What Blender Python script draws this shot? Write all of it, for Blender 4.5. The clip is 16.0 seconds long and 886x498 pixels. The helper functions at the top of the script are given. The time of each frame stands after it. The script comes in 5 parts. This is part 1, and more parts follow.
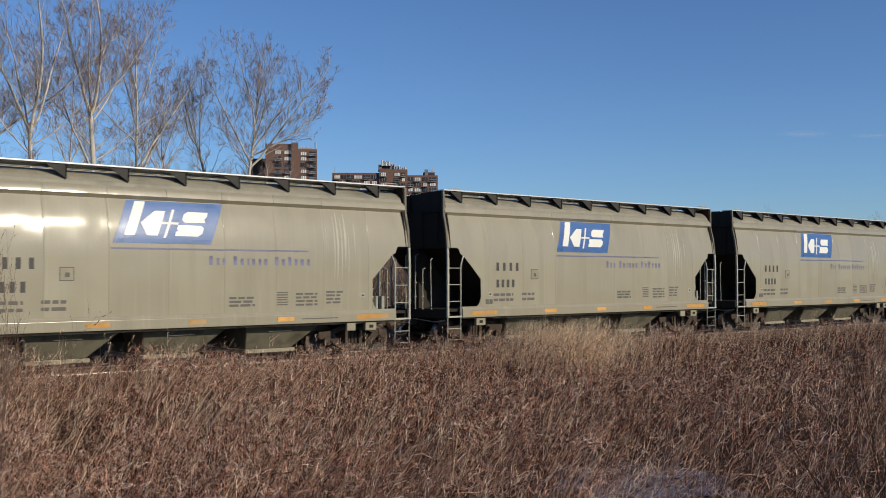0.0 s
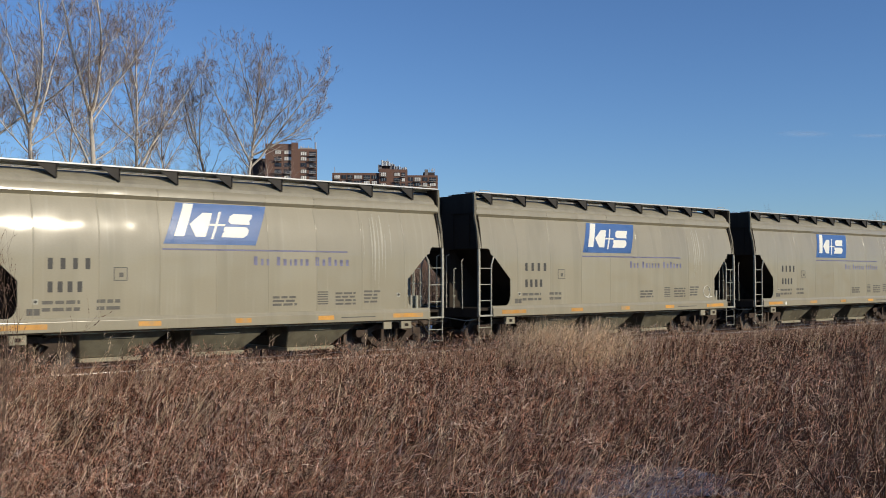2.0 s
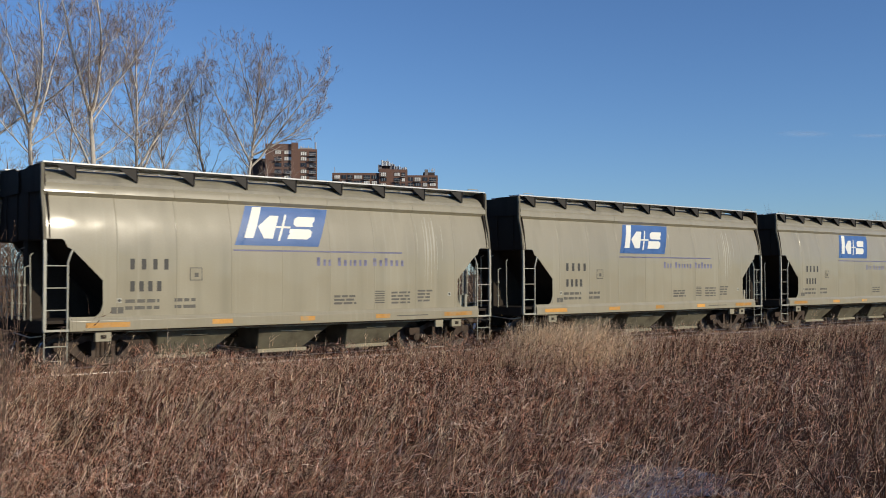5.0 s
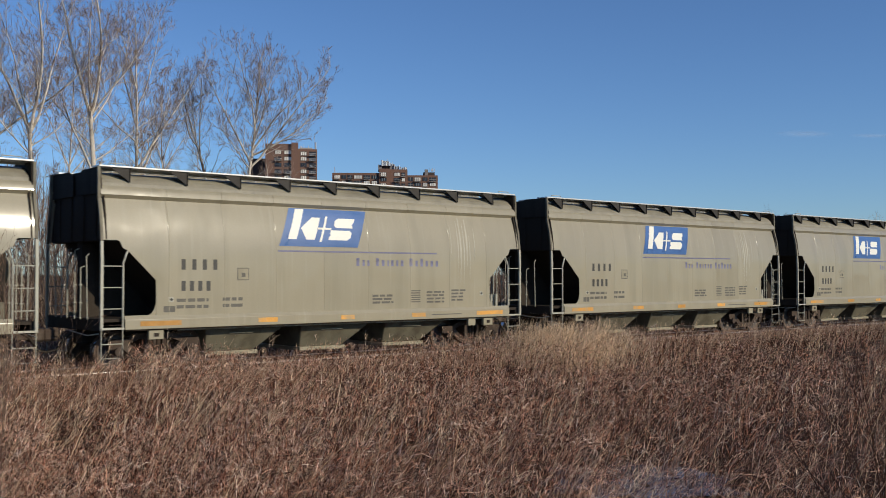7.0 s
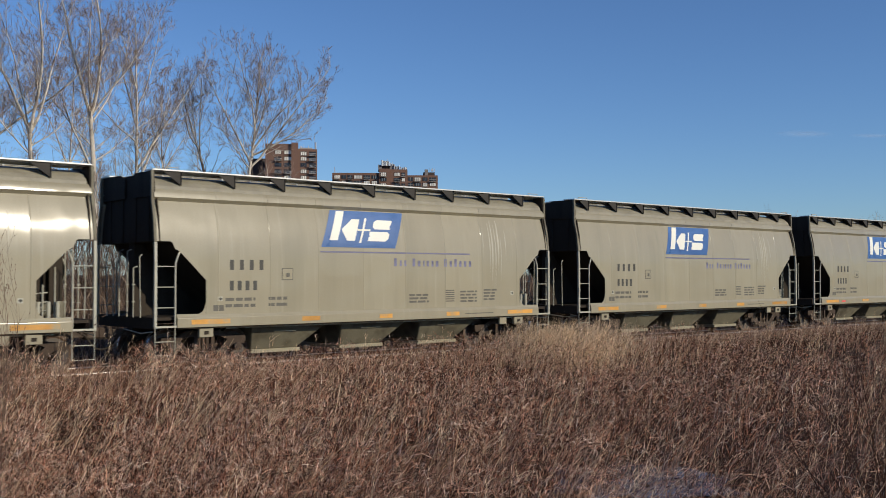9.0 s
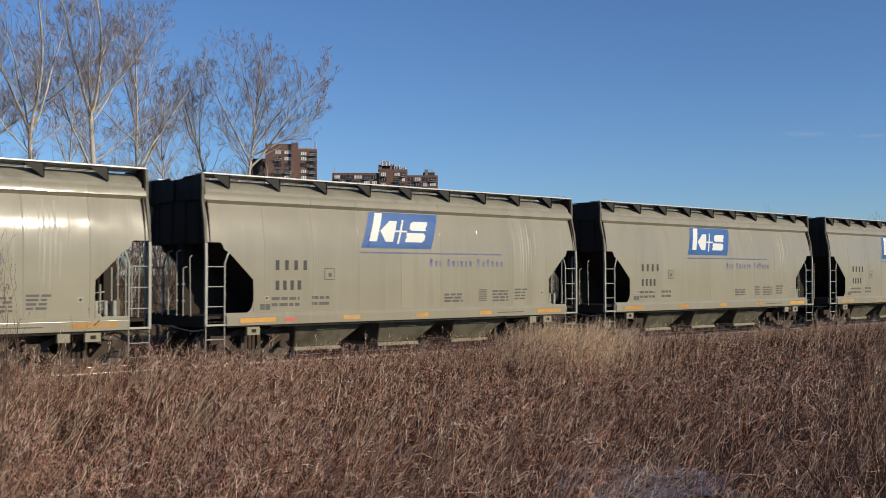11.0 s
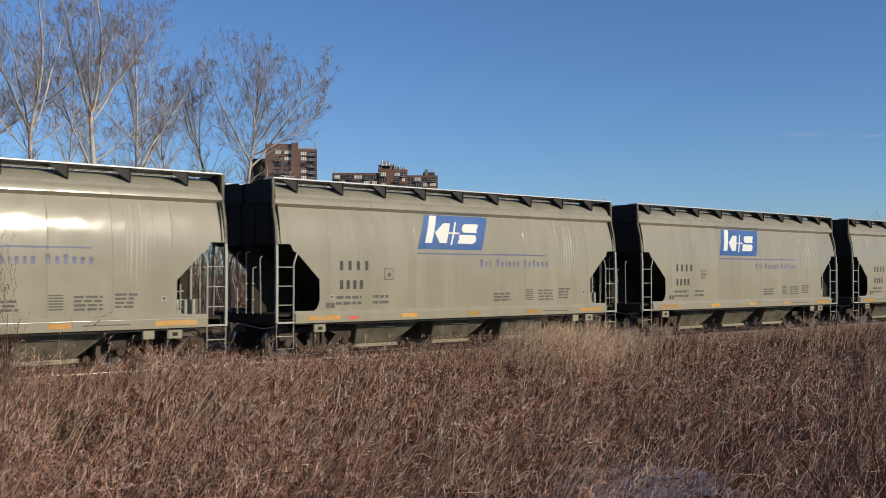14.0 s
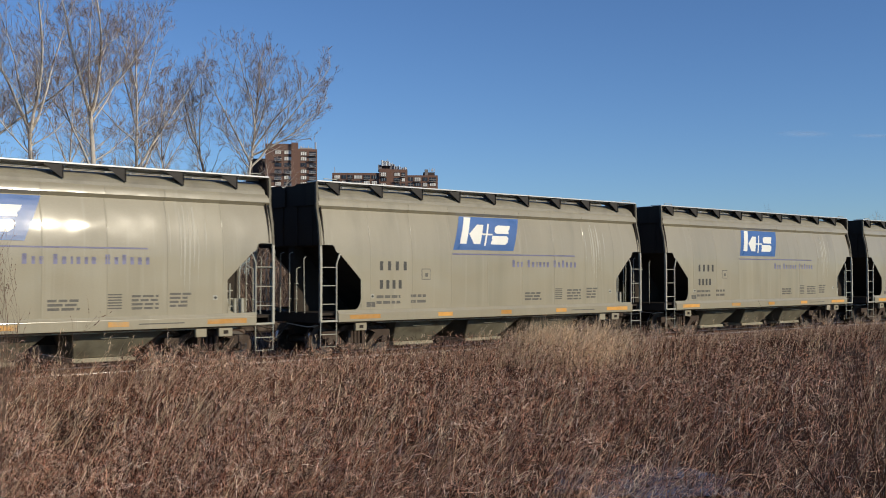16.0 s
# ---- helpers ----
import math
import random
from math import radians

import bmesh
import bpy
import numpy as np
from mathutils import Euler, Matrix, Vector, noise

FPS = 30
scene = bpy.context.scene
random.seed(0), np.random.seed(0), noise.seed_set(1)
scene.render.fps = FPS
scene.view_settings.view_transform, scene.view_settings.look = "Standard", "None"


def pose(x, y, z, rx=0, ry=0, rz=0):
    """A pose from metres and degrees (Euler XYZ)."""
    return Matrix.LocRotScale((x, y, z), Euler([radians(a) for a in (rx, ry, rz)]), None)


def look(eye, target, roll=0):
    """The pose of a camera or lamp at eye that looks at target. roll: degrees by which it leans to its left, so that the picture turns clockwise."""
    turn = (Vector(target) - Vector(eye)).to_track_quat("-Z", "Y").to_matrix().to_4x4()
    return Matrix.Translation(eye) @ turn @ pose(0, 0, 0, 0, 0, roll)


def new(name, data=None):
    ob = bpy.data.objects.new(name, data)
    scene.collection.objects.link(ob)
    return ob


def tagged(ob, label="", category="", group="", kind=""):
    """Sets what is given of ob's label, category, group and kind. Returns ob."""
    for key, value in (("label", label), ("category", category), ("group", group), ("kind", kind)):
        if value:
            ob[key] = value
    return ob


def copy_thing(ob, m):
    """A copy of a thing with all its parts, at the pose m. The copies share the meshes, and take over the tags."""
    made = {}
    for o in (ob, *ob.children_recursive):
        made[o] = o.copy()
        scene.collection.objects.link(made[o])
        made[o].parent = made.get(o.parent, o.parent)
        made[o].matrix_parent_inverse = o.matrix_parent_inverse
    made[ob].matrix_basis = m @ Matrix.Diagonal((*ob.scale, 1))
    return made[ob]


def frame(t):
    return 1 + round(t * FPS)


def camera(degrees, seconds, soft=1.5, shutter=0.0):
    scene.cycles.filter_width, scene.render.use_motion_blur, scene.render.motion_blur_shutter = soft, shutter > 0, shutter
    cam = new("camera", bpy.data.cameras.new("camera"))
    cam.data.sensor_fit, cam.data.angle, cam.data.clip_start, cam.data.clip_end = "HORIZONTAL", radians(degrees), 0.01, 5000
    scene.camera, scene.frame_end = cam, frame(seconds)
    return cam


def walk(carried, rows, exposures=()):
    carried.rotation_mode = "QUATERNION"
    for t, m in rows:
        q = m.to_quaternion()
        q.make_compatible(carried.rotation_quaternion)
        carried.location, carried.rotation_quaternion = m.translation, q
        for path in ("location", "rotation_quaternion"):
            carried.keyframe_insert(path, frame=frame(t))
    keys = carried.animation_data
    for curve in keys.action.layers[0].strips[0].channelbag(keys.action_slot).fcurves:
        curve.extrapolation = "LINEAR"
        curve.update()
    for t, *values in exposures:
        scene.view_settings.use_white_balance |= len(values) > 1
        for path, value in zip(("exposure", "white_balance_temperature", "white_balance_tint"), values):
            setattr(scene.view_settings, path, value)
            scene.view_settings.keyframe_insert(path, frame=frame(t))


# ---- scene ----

# World: the track runs along x, the camera stands at the origin of x and y,
# z = 0 is the top of the rails.
EYE = (0.0, 0.0, 2.19)
TURN, TILT = radians(41.14), radians(1.42)
SIDE = 21.95          # y of the nearer side of the train
HALF = 1.60           # half the width of a car
MID = SIDE + HALF     # y of the track's centre line
PITCH = 14.30         # length of a car from coupling to coupling
SPEED = 13.675

cam = camera(46.06, 16.0, 0.5, 0.08)
ahead = Vector((math.sin(TURN) * math.cos(TILT), math.cos(TURN) * math.cos(TILT), math.sin(TILT)))
STAND = look(EYE, Vector(EYE) + ahead * 20)
walk(cam, [(0.0, STAND), (16.0, STAND)])

# ---- light ----
SUN_UP, SUN_SIDE = 23.0, 20.0      # degrees above the horizon, degrees right of straight behind
to_sun = Vector((math.sin(radians(SUN_SIDE)) * math.cos(radians(SUN_UP)),
                 -math.cos(radians(SUN_SIDE)) * math.cos(radians(SUN_UP)), math.sin(radians(SUN_UP))))
world = bpy.data.worlds.new("sky")
scene.world = world
world.use_nodes = True
wn = world.node_tree.nodes
sky = wn.new("ShaderNodeTexSky")
sky.sky_type, sky.sun_disc = "NISHITA", False
sky.sun_elevation = radians(SUN_UP)
sky.sun_rotation = math.atan2(to_sun.x, to_sun.y)
sky.altitude, sky.air_density, sky.dust_density, sky.ozone_density = 1000, 1.0, 0.4, 2.5
tint = wn.new("ShaderNodeVectorMath")
tint.operation = "MULTIPLY"
tint.inputs[1].default_value = (0.71, 0.93, 1.24)
world.node_tree.links.new(sky.outputs[0], tint.inputs[0])
world.node_tree.links.new(tint.outputs[0], wn["Background"].inputs[0])
wn["Background"].inputs[1].default_value = 0.0885
sun = new("sun", bpy.data.lights.new("sun", "SUN"))
sun.data.energy, sun.data.angle, sun.data.color = 3.5, radians(0.53), (1.0, 0.89, 0.70)
sun.matrix_world = look(to_sun * 50, (0, 0, 0))
scene.view_settings.exposure = 0.0

# ---- materials ----


def mat(name, base, rough=0.6, metal=0.0, spread=0.25, scale=3.0, fine=60.0, bump=0.0, dirt=None, dirt_scale=1.5,
        dirt_low=0.5, dirt_high=0.75, island=0.0, single=0.0, streak=False, translucent=0.0, coat=0.0, wave=0.0, shift=False, palette=(), gloss=0.5, dust=None):
    """A surface with grain at two scales, optional dirt with a shape of its own and optional change from piece to piece."""
    m = bpy.data.materials.new(name)
    m.use_nodes = True
    nt = m.node_tree
    n, link = nt.nodes, nt.links.new
    bsdf = n["Principled BSDF"]
    co = n.new("ShaderNodeTexCoord")
    src = co.outputs["Object"]
    if shift:
        info = n.new("ShaderNodeObjectInfo")
        far = n.new("ShaderNodeMath")
        far.operation = "MULTIPLY"
        far.inputs[1].default_value = 60.0
        link(info.outputs["Random"], far.inputs[0])
        mv = n.new("ShaderNodeVectorMath")
        link(src, mv.inputs[0])
        link(far.outputs[0], mv.inputs[1])
        src = mv.outputs[0]
    if streak:
        mp = n.new("ShaderNodeMapping")
        mp.inputs["Scale"].default_value = (1.0, 1.0, 0.08)
        link(src, mp.inputs["Vector"])
        src = mp.outputs[0]
    coarse = n.new("ShaderNodeTexNoise")
    coarse.inputs["Scale"].default_value, coarse.inputs["Detail"].default_value = scale, 5
    link(src, coarse.inputs["Vector"])
    grain = n.new("ShaderNodeTexNoise")
    grain.inputs["Scale"].default_value, grain.inputs["Detail"].default_value = fine, 3
    link(co.outputs["Object"], grain.inputs["Vector"])
    add = n.new("ShaderNodeMath")
    add.operation = "ADD"
    link(coarse.outputs[0], add.inputs[0])
    link(grain.outputs[0], add.inputs[1])
    ramp = n.new("ShaderNodeMapRange")
    ramp.inputs["From Min"].default_value, ramp.inputs["From Max"].default_value = 0.6, 1.4
    ramp.inputs["To Min"].default_value, ramp.inputs["To Max"].default_value = 1 - spread, 1 + spread
    link(add.outputs[0], ramp.inputs["Value"])
    fac = ramp.outputs[0]
    if island or single:
        geo = n.new("ShaderNodeNewGeometry") if island else n.new("ShaderNodeObjectInfo")
        r2 = n.new("ShaderNodeMapRange")
        amount = island or single
        r2.inputs["To Min"].default_value, r2.inputs["To Max"].default_value = 1 - amount, 1 + amount
        link(geo.outputs["Random Per Island"] if island else geo.outputs["Random"], r2.inputs["Value"])
        mul = n.new("ShaderNodeMath")
        mul.operation = "MULTIPLY"
        link(fac, mul.inputs[0])
        link(r2.outputs[0], mul.inputs[1])
        fac = mul.outputs[0]
    vm = n.new("ShaderNodeVectorMath")
    vm.operation = "SCALE"
    vm.inputs[0].default_value = base
    if palette:
        geo2 = n.new("ShaderNodeNewGeometry")
        cr = n.new("ShaderNodeValToRGB")
        while len(cr.color_ramp.elements) < len(palette):
            cr.color_ramp.elements.new(0.5)
        for el, (at, tone) in zip(cr.color_ramp.elements, palette):
            el.position, el.color = at, (*tone, 1)
        link(geo2.outputs["Random Per Island"], cr.inputs[0])
        link(cr.outputs[0], vm.inputs[0])
    link(fac, vm.inputs["Scale"])
    colour = vm.outputs[0]
    if dirt:
        dn = n.new("ShaderNodeTexNoise")
        dn.inputs["Scale"].default_value, dn.inputs["Detail"].default_value = dirt_scale, 8
        link(src, dn.inputs["Vector"])
        dr = n.new("ShaderNodeMapRange")
        dr.inputs["From Min"].default_value, dr.inputs["From Max"].default_value = dirt_low, dirt_high
        link(dn.outputs[0], dr.inputs["Value"])
        mix = n.new("ShaderNodeMix")
        mix.data_type = "RGBA"
        link(dr.outputs[0], mix.inputs["Factor"])
        link(colour, mix.inputs["A"])
        mix.inputs["B"].default_value = (*dirt, 1)
        colour = mix.outputs["Result"]
    if dust:
        mp2 = n.new("ShaderNodeMapping")
        mp2.inputs["Scale"].default_value = (7.0, 1.0, 0.22)
        link(mv.outputs[0] if shift else co.outputs["Object"], mp2.inputs["Vector"])
        pn = n.new("ShaderNodeTexNoise")
        pn.inputs["Scale"].default_value, pn.inputs["Detail"].default_value = 1.6, 4
        link(mp2.outputs[0], pn.inputs["Vector"])
        pr = n.new("ShaderNodeMapRange")
        pr.inputs["From Min"].default_value, pr.inputs["From Max"].default_value = 0.58, 0.80
        pr.inputs["To Max"].default_value = 0.28
        link(pn.outputs[0], pr.inputs["Value"])
        pm = n.new("ShaderNodeMix")
        pm.data_type = "RGBA"
        link(pr.outputs[0], pm.inputs["Factor"])
        link(colour, pm.inputs["A"])
        pm.inputs["B"].default_value = (*dust, 1)
        colour = pm.outputs["Result"]
    link(colour, bsdf.inputs["Base Color"])
    rr = n.new("ShaderNodeMapRange")
    rr.inputs["From Min"].default_value, rr.inputs["From Max"].default_value = 0.3, 0.7
    rr.inputs["To Min"].default_value, rr.inputs["To Max"].default_value = max(rough - 0.08, 0.02), min(rough + 0.08, 1)
    link(coarse.outputs[0], rr.inputs["Value"])
    link(rr.outputs[0], bsdf.inputs["Roughness"])
    bsdf.inputs["Metallic"].default_value = metal
    bsdf.inputs["Specular IOR Level"].default_value = gloss
    if coat:
        bsdf.inputs["Coat Weight"].default_value, bsdf.inputs["Coat Roughness"].default_value = coat, 0.12
    if wave:
        wn2 = n.new("ShaderNodeTexNoise")
        wn2.inputs["Scale"].default_value, wn2.inputs["Detail"].default_value = 1.1, 1
        link(co.outputs["Object"] if not shift else mv.outputs[0], wn2.inputs["Vector"])
        bn = n.new("ShaderNodeBump")
        bn.inputs["Strength"].default_value, bn.inputs["Distance"].default_value = 1.0, wave
        link(wn2.outputs[0], bn.inputs["Height"])
        link(bn.outputs[0], bsdf.inputs["Normal"])
        if coat:
            link(bn.outputs[0], bsdf.inputs["Coat Normal"])
    if bump:
        bn = n.new("ShaderNodeBump")
        bn.inputs["Strength"].default_value, bn.inputs["Distance"].default_value = 1.0, bump
        link(add.outputs[0], bn.inputs["Height"])
        link(bn.outputs[0], bsdf.inputs["Normal"])
    if translucent:
        tr = n.new("ShaderNodeBsdfTranslucent")
        link(colour, tr.inputs["Color"])
        ms = n.new("ShaderNodeMixShader")
        ms.inputs[0].default_value = translucent
        link(bsdf.outputs[0], ms.inputs[1])
        link(tr.outputs[0], ms.inputs[2])
        link(ms.outputs[0], n["Material Output"].inputs["Surface"])
    return m


M_PAINT = mat("car_paint", (0.326, 0.290, 0.204), 0.40, 0, 0.06, 1.2, 30, 0, (0.275, 0.248, 0.174), 2.2, 0.50, 0.80, single=0.05, streak=True, coat=0.55, wave=0.024, shift=True, dust=(0.46, 0.43, 0.34), gloss=0.24)
# Roof colour set below the side paint: shade under the walkway is in it.
M_ROOF = mat("shaded_roof_paint", (0.270, 0.245, 0.182), 0.6, 0, 0.15, 1.2, 30, 0, (0.19, 0.172, 0.130), 2.2, 0.45, 0.75, shift=True)
# Hue of the car paint at about half its value: chutes, upper posts, brake gear.
M_CHUTE = mat("dark_olive_grey_steel", (0.172, 0.155, 0.110), 0.55, 0, 0.2, 2.0, 40, 0.001, (0.10, 0.085, 0.06), 2.5, 0.45, 0.7, shift=True, gloss=0.25)
M_BRACKET = mat("dark_grey_steel_and_shadow", (0.045, 0.040, 0.034), 0.7, 0, 0.2, 4, 40, gloss=0.3)
# One near-black tone for car ends, platforms, underframe and small fittings.
M_BLACK = mat("near_black_steel", (0.044, 0.035, 0.027), 0.8, 0, 0.3, 2.0, 40, 0.001, (0.022, 0.019, 0.016), 2.0, 0.55, 0.8, streak=True, gloss=0.12)
M_RAILING = mat("grey_painted_steel", (0.40, 0.385, 0.31), 0.45, 0, 0.15, 6, 60)
M_GALV = mat("galvanised_grating", (0.64, 0.63, 0.60), 0.40, 0.3, 0.15, 5, 80)
M_BLUE = mat("blue_lettering", (0.072, 0.168, 0.41), 0.35, 0, 0.12, 2, 40)
M_WHITE = mat("white_lettering", (0.82, 0.80, 0.70), 0.4, 0, 0.06, 2, 40)
M_VIOLET = mat("slate_blue_lettering", (0.20, 0.195, 0.30), 0.45, 0, 0.15, 3, 60)
M_STREAK = mat("spilled_dust_streaks", (0.43, 0.40, 0.315), 0.55, 0, 0.12, 3, 40)
M_INK = mat("dark_stencil_lettering", (0.055, 0.052, 0.045), 0.6, 0, 0.3, 8, 80)
M_INK2 = mat("worn_stencil_lettering", (0.115, 0.105, 0.085), 0.6, 0, 0.3, 8, 90)
M_YELLOW = mat("amber_reflective_tape", (0.60, 0.295, 0.058), 0.4, 0, 0.18, 6, 60, 0, (0.36, 0.29, 0.17), 3.0, 0.50, 0.74, single=0.25, shift=True)
M_RED = mat("red_reflective_tape", (0.75, 0.10, 0.08), 0.4, 0, 0.1, 4, 40)
M_TRUCK = mat("dusty_cast_steel", (0.070, 0.050, 0.038), 0.8, 0.1, 0.35, 5, 50, 0.003, (0.125, 0.098, 0.076), 4, 0.5, 0.75, gloss=0.2)
M_WHEEL = mat("rolled_steel_wheel", (0.095, 0.078, 0.066), 0.7, 0.1, 0.3, 6, 50)
M_RIM = mat("rusty_wheel_rim", (0.125, 0.078, 0.052), 0.7, 0.2, 0.3, 6, 50, 0, (0.17, 0.13, 0.105), 5, 0.5, 0.75)
M_TREAD = mat("polished_tread", (0.55, 0.53, 0.50), 0.25, 1.0, 0.1, 6, 50)
M_RAIL = mat("rail_steel", (0.46, 0.43, 0.39), 0.34, 1.0, 0.1, 4, 60)
M_RUST = mat("rusty_rail_side", (0.13, 0.075, 0.05), 0.8, 0.2, 0.3, 6, 60, 0.002)
M_TIE = mat("weathered_tie", (0.11, 0.09, 0.075), 0.9, 0, 0.4, 4, 40, 0.01, single=0.2)
M_BALLAST = mat("ballast", (0.12, 0.10, 0.085), 0.95, 0, 0.5, 6, 35, 0.05)
M_SOIL = mat("dead_grass_soil", (0.042, 0.024, 0.015), 0.97, 0, 0.4, 0.35, 7, 0.06, (0.075, 0.044, 0.026), 0.12, 0.45, 0.65, gloss=0.1)
M_ICE = mat("thin_ice", (0.07, 0.085, 0.14), 0.12, 0, 0.2, 1.2, 18, 0.003, (0.24, 0.27, 0.36), 1.2, 0.5, 0.7)
# Near-black half of both palettes stands in for shade in the hollows between tufts.
M_GRASS = mat("russet_grass_and_hollow_shade", (0.26, 0.16, 0.105), 0.6, 0, 0.55, 1.6, 11.0, translucent=0.1, gloss=0.12,
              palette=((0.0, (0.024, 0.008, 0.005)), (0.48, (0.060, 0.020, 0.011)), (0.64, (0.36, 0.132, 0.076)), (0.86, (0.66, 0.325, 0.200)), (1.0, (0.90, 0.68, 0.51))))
M_LITTER = mat("leaf_litter_and_hollow_shade", (0.3, 0.2, 0.12), 0.5, 0, 0.55, 1.6, 9.0, translucent=0.1, gloss=0.15,
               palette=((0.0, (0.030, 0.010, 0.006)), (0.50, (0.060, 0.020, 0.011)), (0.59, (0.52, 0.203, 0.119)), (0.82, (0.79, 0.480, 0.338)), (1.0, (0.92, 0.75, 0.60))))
M_PALE = mat("pale_straw", (0.72, 0.53, 0.34), 0.5, 0, 0.25, 2.0, 8, translucent=0.15, island=0.4)
M_WEED = mat("dark_dead_weeds", (0.056, 0.029, 0.020), 0.85, 0, 0.3, 0.6, 5, island=0.6, gloss=0.1)
M_STRAW = mat("straw_grass", (0.5, 0.37, 0.25), 0.45, 0, 0.2, 0.5, 4, translucent=0.15,
              palette=((0.0, (0.10, 0.050, 0.032)), (0.50, (0.35, 0.185, 0.115)), (1.0, (0.74, 0.52, 0.37))))
M_BARK = mat("pale_poplar_bark", (0.55, 0.485, 0.405), 0.85, 0, 0.35, 1.2, 14, 0.01, (0.12, 0.095, 0.075), 1.1, 0.52, 0.66)
M_TWIG = mat("grey_brown_twigs", (0.32, 0.235, 0.182), 0.85, 0, 0.3, 2, 20, island=0.3)
M_LEAF = mat("withered_leaves", (0.17, 0.098, 0.068), 0.7, 0, 0.3, 3, 20, island=0.45, translucent=0.25)
M_SHRUB = mat("brown_brush_twigs", (0.165, 0.105, 0.07), 0.85, 0, 0.3, 1, 12, island=0.4)
M_BRUSH = mat("brown_grey_brush", (0.165, 0.105, 0.07), 0.85, 0, 0.3, 1, 12,
              palette=((0.0, (0.05, 0.032, 0.022)), (0.5, (0.16, 0.10, 0.068)), (0.85, (0.21, 0.15, 0.108)), (1.0, (0.40, 0.31, 0.24))))
M_BRICK = mat("brown_brick", (0.195, 0.108, 0.077), 0.85, 0, 0.14, 0.25, 4, 0.01, (0.15, 0.085, 0.065), 0.12, 0.5, 0.7)
M_BRICK_DARK = mat("shaded_brick_and_dark_frames", (0.07, 0.045, 0.037), 0.85, 0, 0.14, 0.25, 4, 0.01)
M_CONC = mat("grey_concrete", (0.36, 0.33, 0.30), 0.85, 0, 0.15, 0.3, 4)
M_GLASS = mat("window_glass", (0.035, 0.04, 0.048), 0.08, 0, 0.3, 0.4, 3, single=0.5)
# Pale panes: bright reflection and curtains painted as one colour.
M_BRIGHT_PANE = mat("window_reflection_and_curtain", (0.75, 0.72, 0.65), 0.45, 0, 0.1, 0.5, 4, single=0.25)
M_MAST_DARK = mat("grey_roof_equipment", (0.22, 0.20, 0.19), 0.7, 0, 0.3, 0.6, 6)
M_MAST = mat("white_mast_metal", (0.6, 0.6, 0.6), 0.4, 0.3, 0.1, 2, 20)

# ---- mesh helpers ----


def mesh_of(name, verts, faces, material, smooth=False):
    me = bpy.data.meshes.new(name)
    me.from_pydata(verts, [], faces)
    me.materials.append(material)
    if smooth:
        me.polygons.foreach_set("use_smooth", [True] * len(me.polygons))
    me.update()
    return me


def part(name, bm, material, parent, label=""):
    """Links a bmesh (or a mesh) as one mesh object under a thing or under a part."""
    if isinstance(bm, bpy.types.Mesh):
        me = bm
    else:
        me = bpy.data.meshes.new(name)
        bmesh.ops.recalc_face_normals(bm, faces=bm.faces)
        bm.to_mesh(me)
        bm.free()
        me.materials.append(material)
    ob = new(name, me)
    ob.parent = parent
    if label:
        ob["label"] = label
    return ob


def box(bm, x0, x1, y0, y1, z0, z1, bevel=0.0):
    v = [bm.verts.new(c) for c in ((x0, y0, z0), (x1, y0, z0), (x1, y1, z0), (x0, y1, z0),
                                   (x0, y0, z1), (x1, y0, z1), (x1, y1, z1), (x0, y1, z1))]
    f = [bm.faces.new([v[i] for i in q]) for q in ((3, 2, 1, 0), (4, 5, 6, 7), (0, 1, 5, 4), (1, 2, 6, 5), (2, 3, 7, 6), (3, 0, 4, 7))]
    if bevel:
        edges = list({e for q in f for e in q.edges})
        bmesh.ops.bevel(bm, geom=edges, offset=bevel, segments=1, affect="EDGES", profile=0.5)
    return bm


def boxed(x0, x1, y0, y1, z0, z1, bevel=0.0):
    return box(bmesh.new(), x0, x1, y0, y1, z0, z1, bevel)


def prism(bm, outline, axis, a, b):
    """An outline (two coordinates a point) pushed from a to b along an axis; the other two axes keep their order."""
    def place(p, d):
        return {"x": (d, p[0], p[1]), "y": (p[0], d, p[1]), "z": (p[0], p[1], d)}[axis]
    lo = [bm.verts.new(place(p, a)) for p in outline]
    hi = [bm.verts.new(place(p, b)) for p in outline]
    bm.faces.new(lo)
    bm.faces.new(hi[::-1])
    for i in range(len(outline)):
        j = (i + 1) % len(outline)
        bm.faces.new((lo[i], lo[j], hi[j], hi[i]))
    return bm


def rod(bm, points, radius, sides=8):
    """A round bar along a polyline."""
    rings = []
    for i, p in enumerate(points):
        p = Vector(p)
        d = (Vector(points[min(i + 1, len(points) - 1)]) - Vector(points[max(i - 1, 0)])).normalized()
        a = d.orthogonal().normalized() if i == 0 else (rings_a - d * rings_a.dot(d)).normalized()
        rings_a = a
        b = d.cross(a)
        r = radius if not isinstance(radius, (list, tuple)) else radius[i]
        rings.append([bm.verts.new(p + (a * math.cos(k * math.tau / sides) + b * math.sin(k * math.tau / sides)) * r) for k in range(sides)])
    for q, s in zip(rings, rings[1:]):
        for k in range(sides):
            bm.faces.new((q[k], q[(k + 1) % sides], s[(k + 1) % sides], s[k]))
    bm.faces.new(rings[0][::-1])
    bm.faces.new(rings[-1])
    return bm


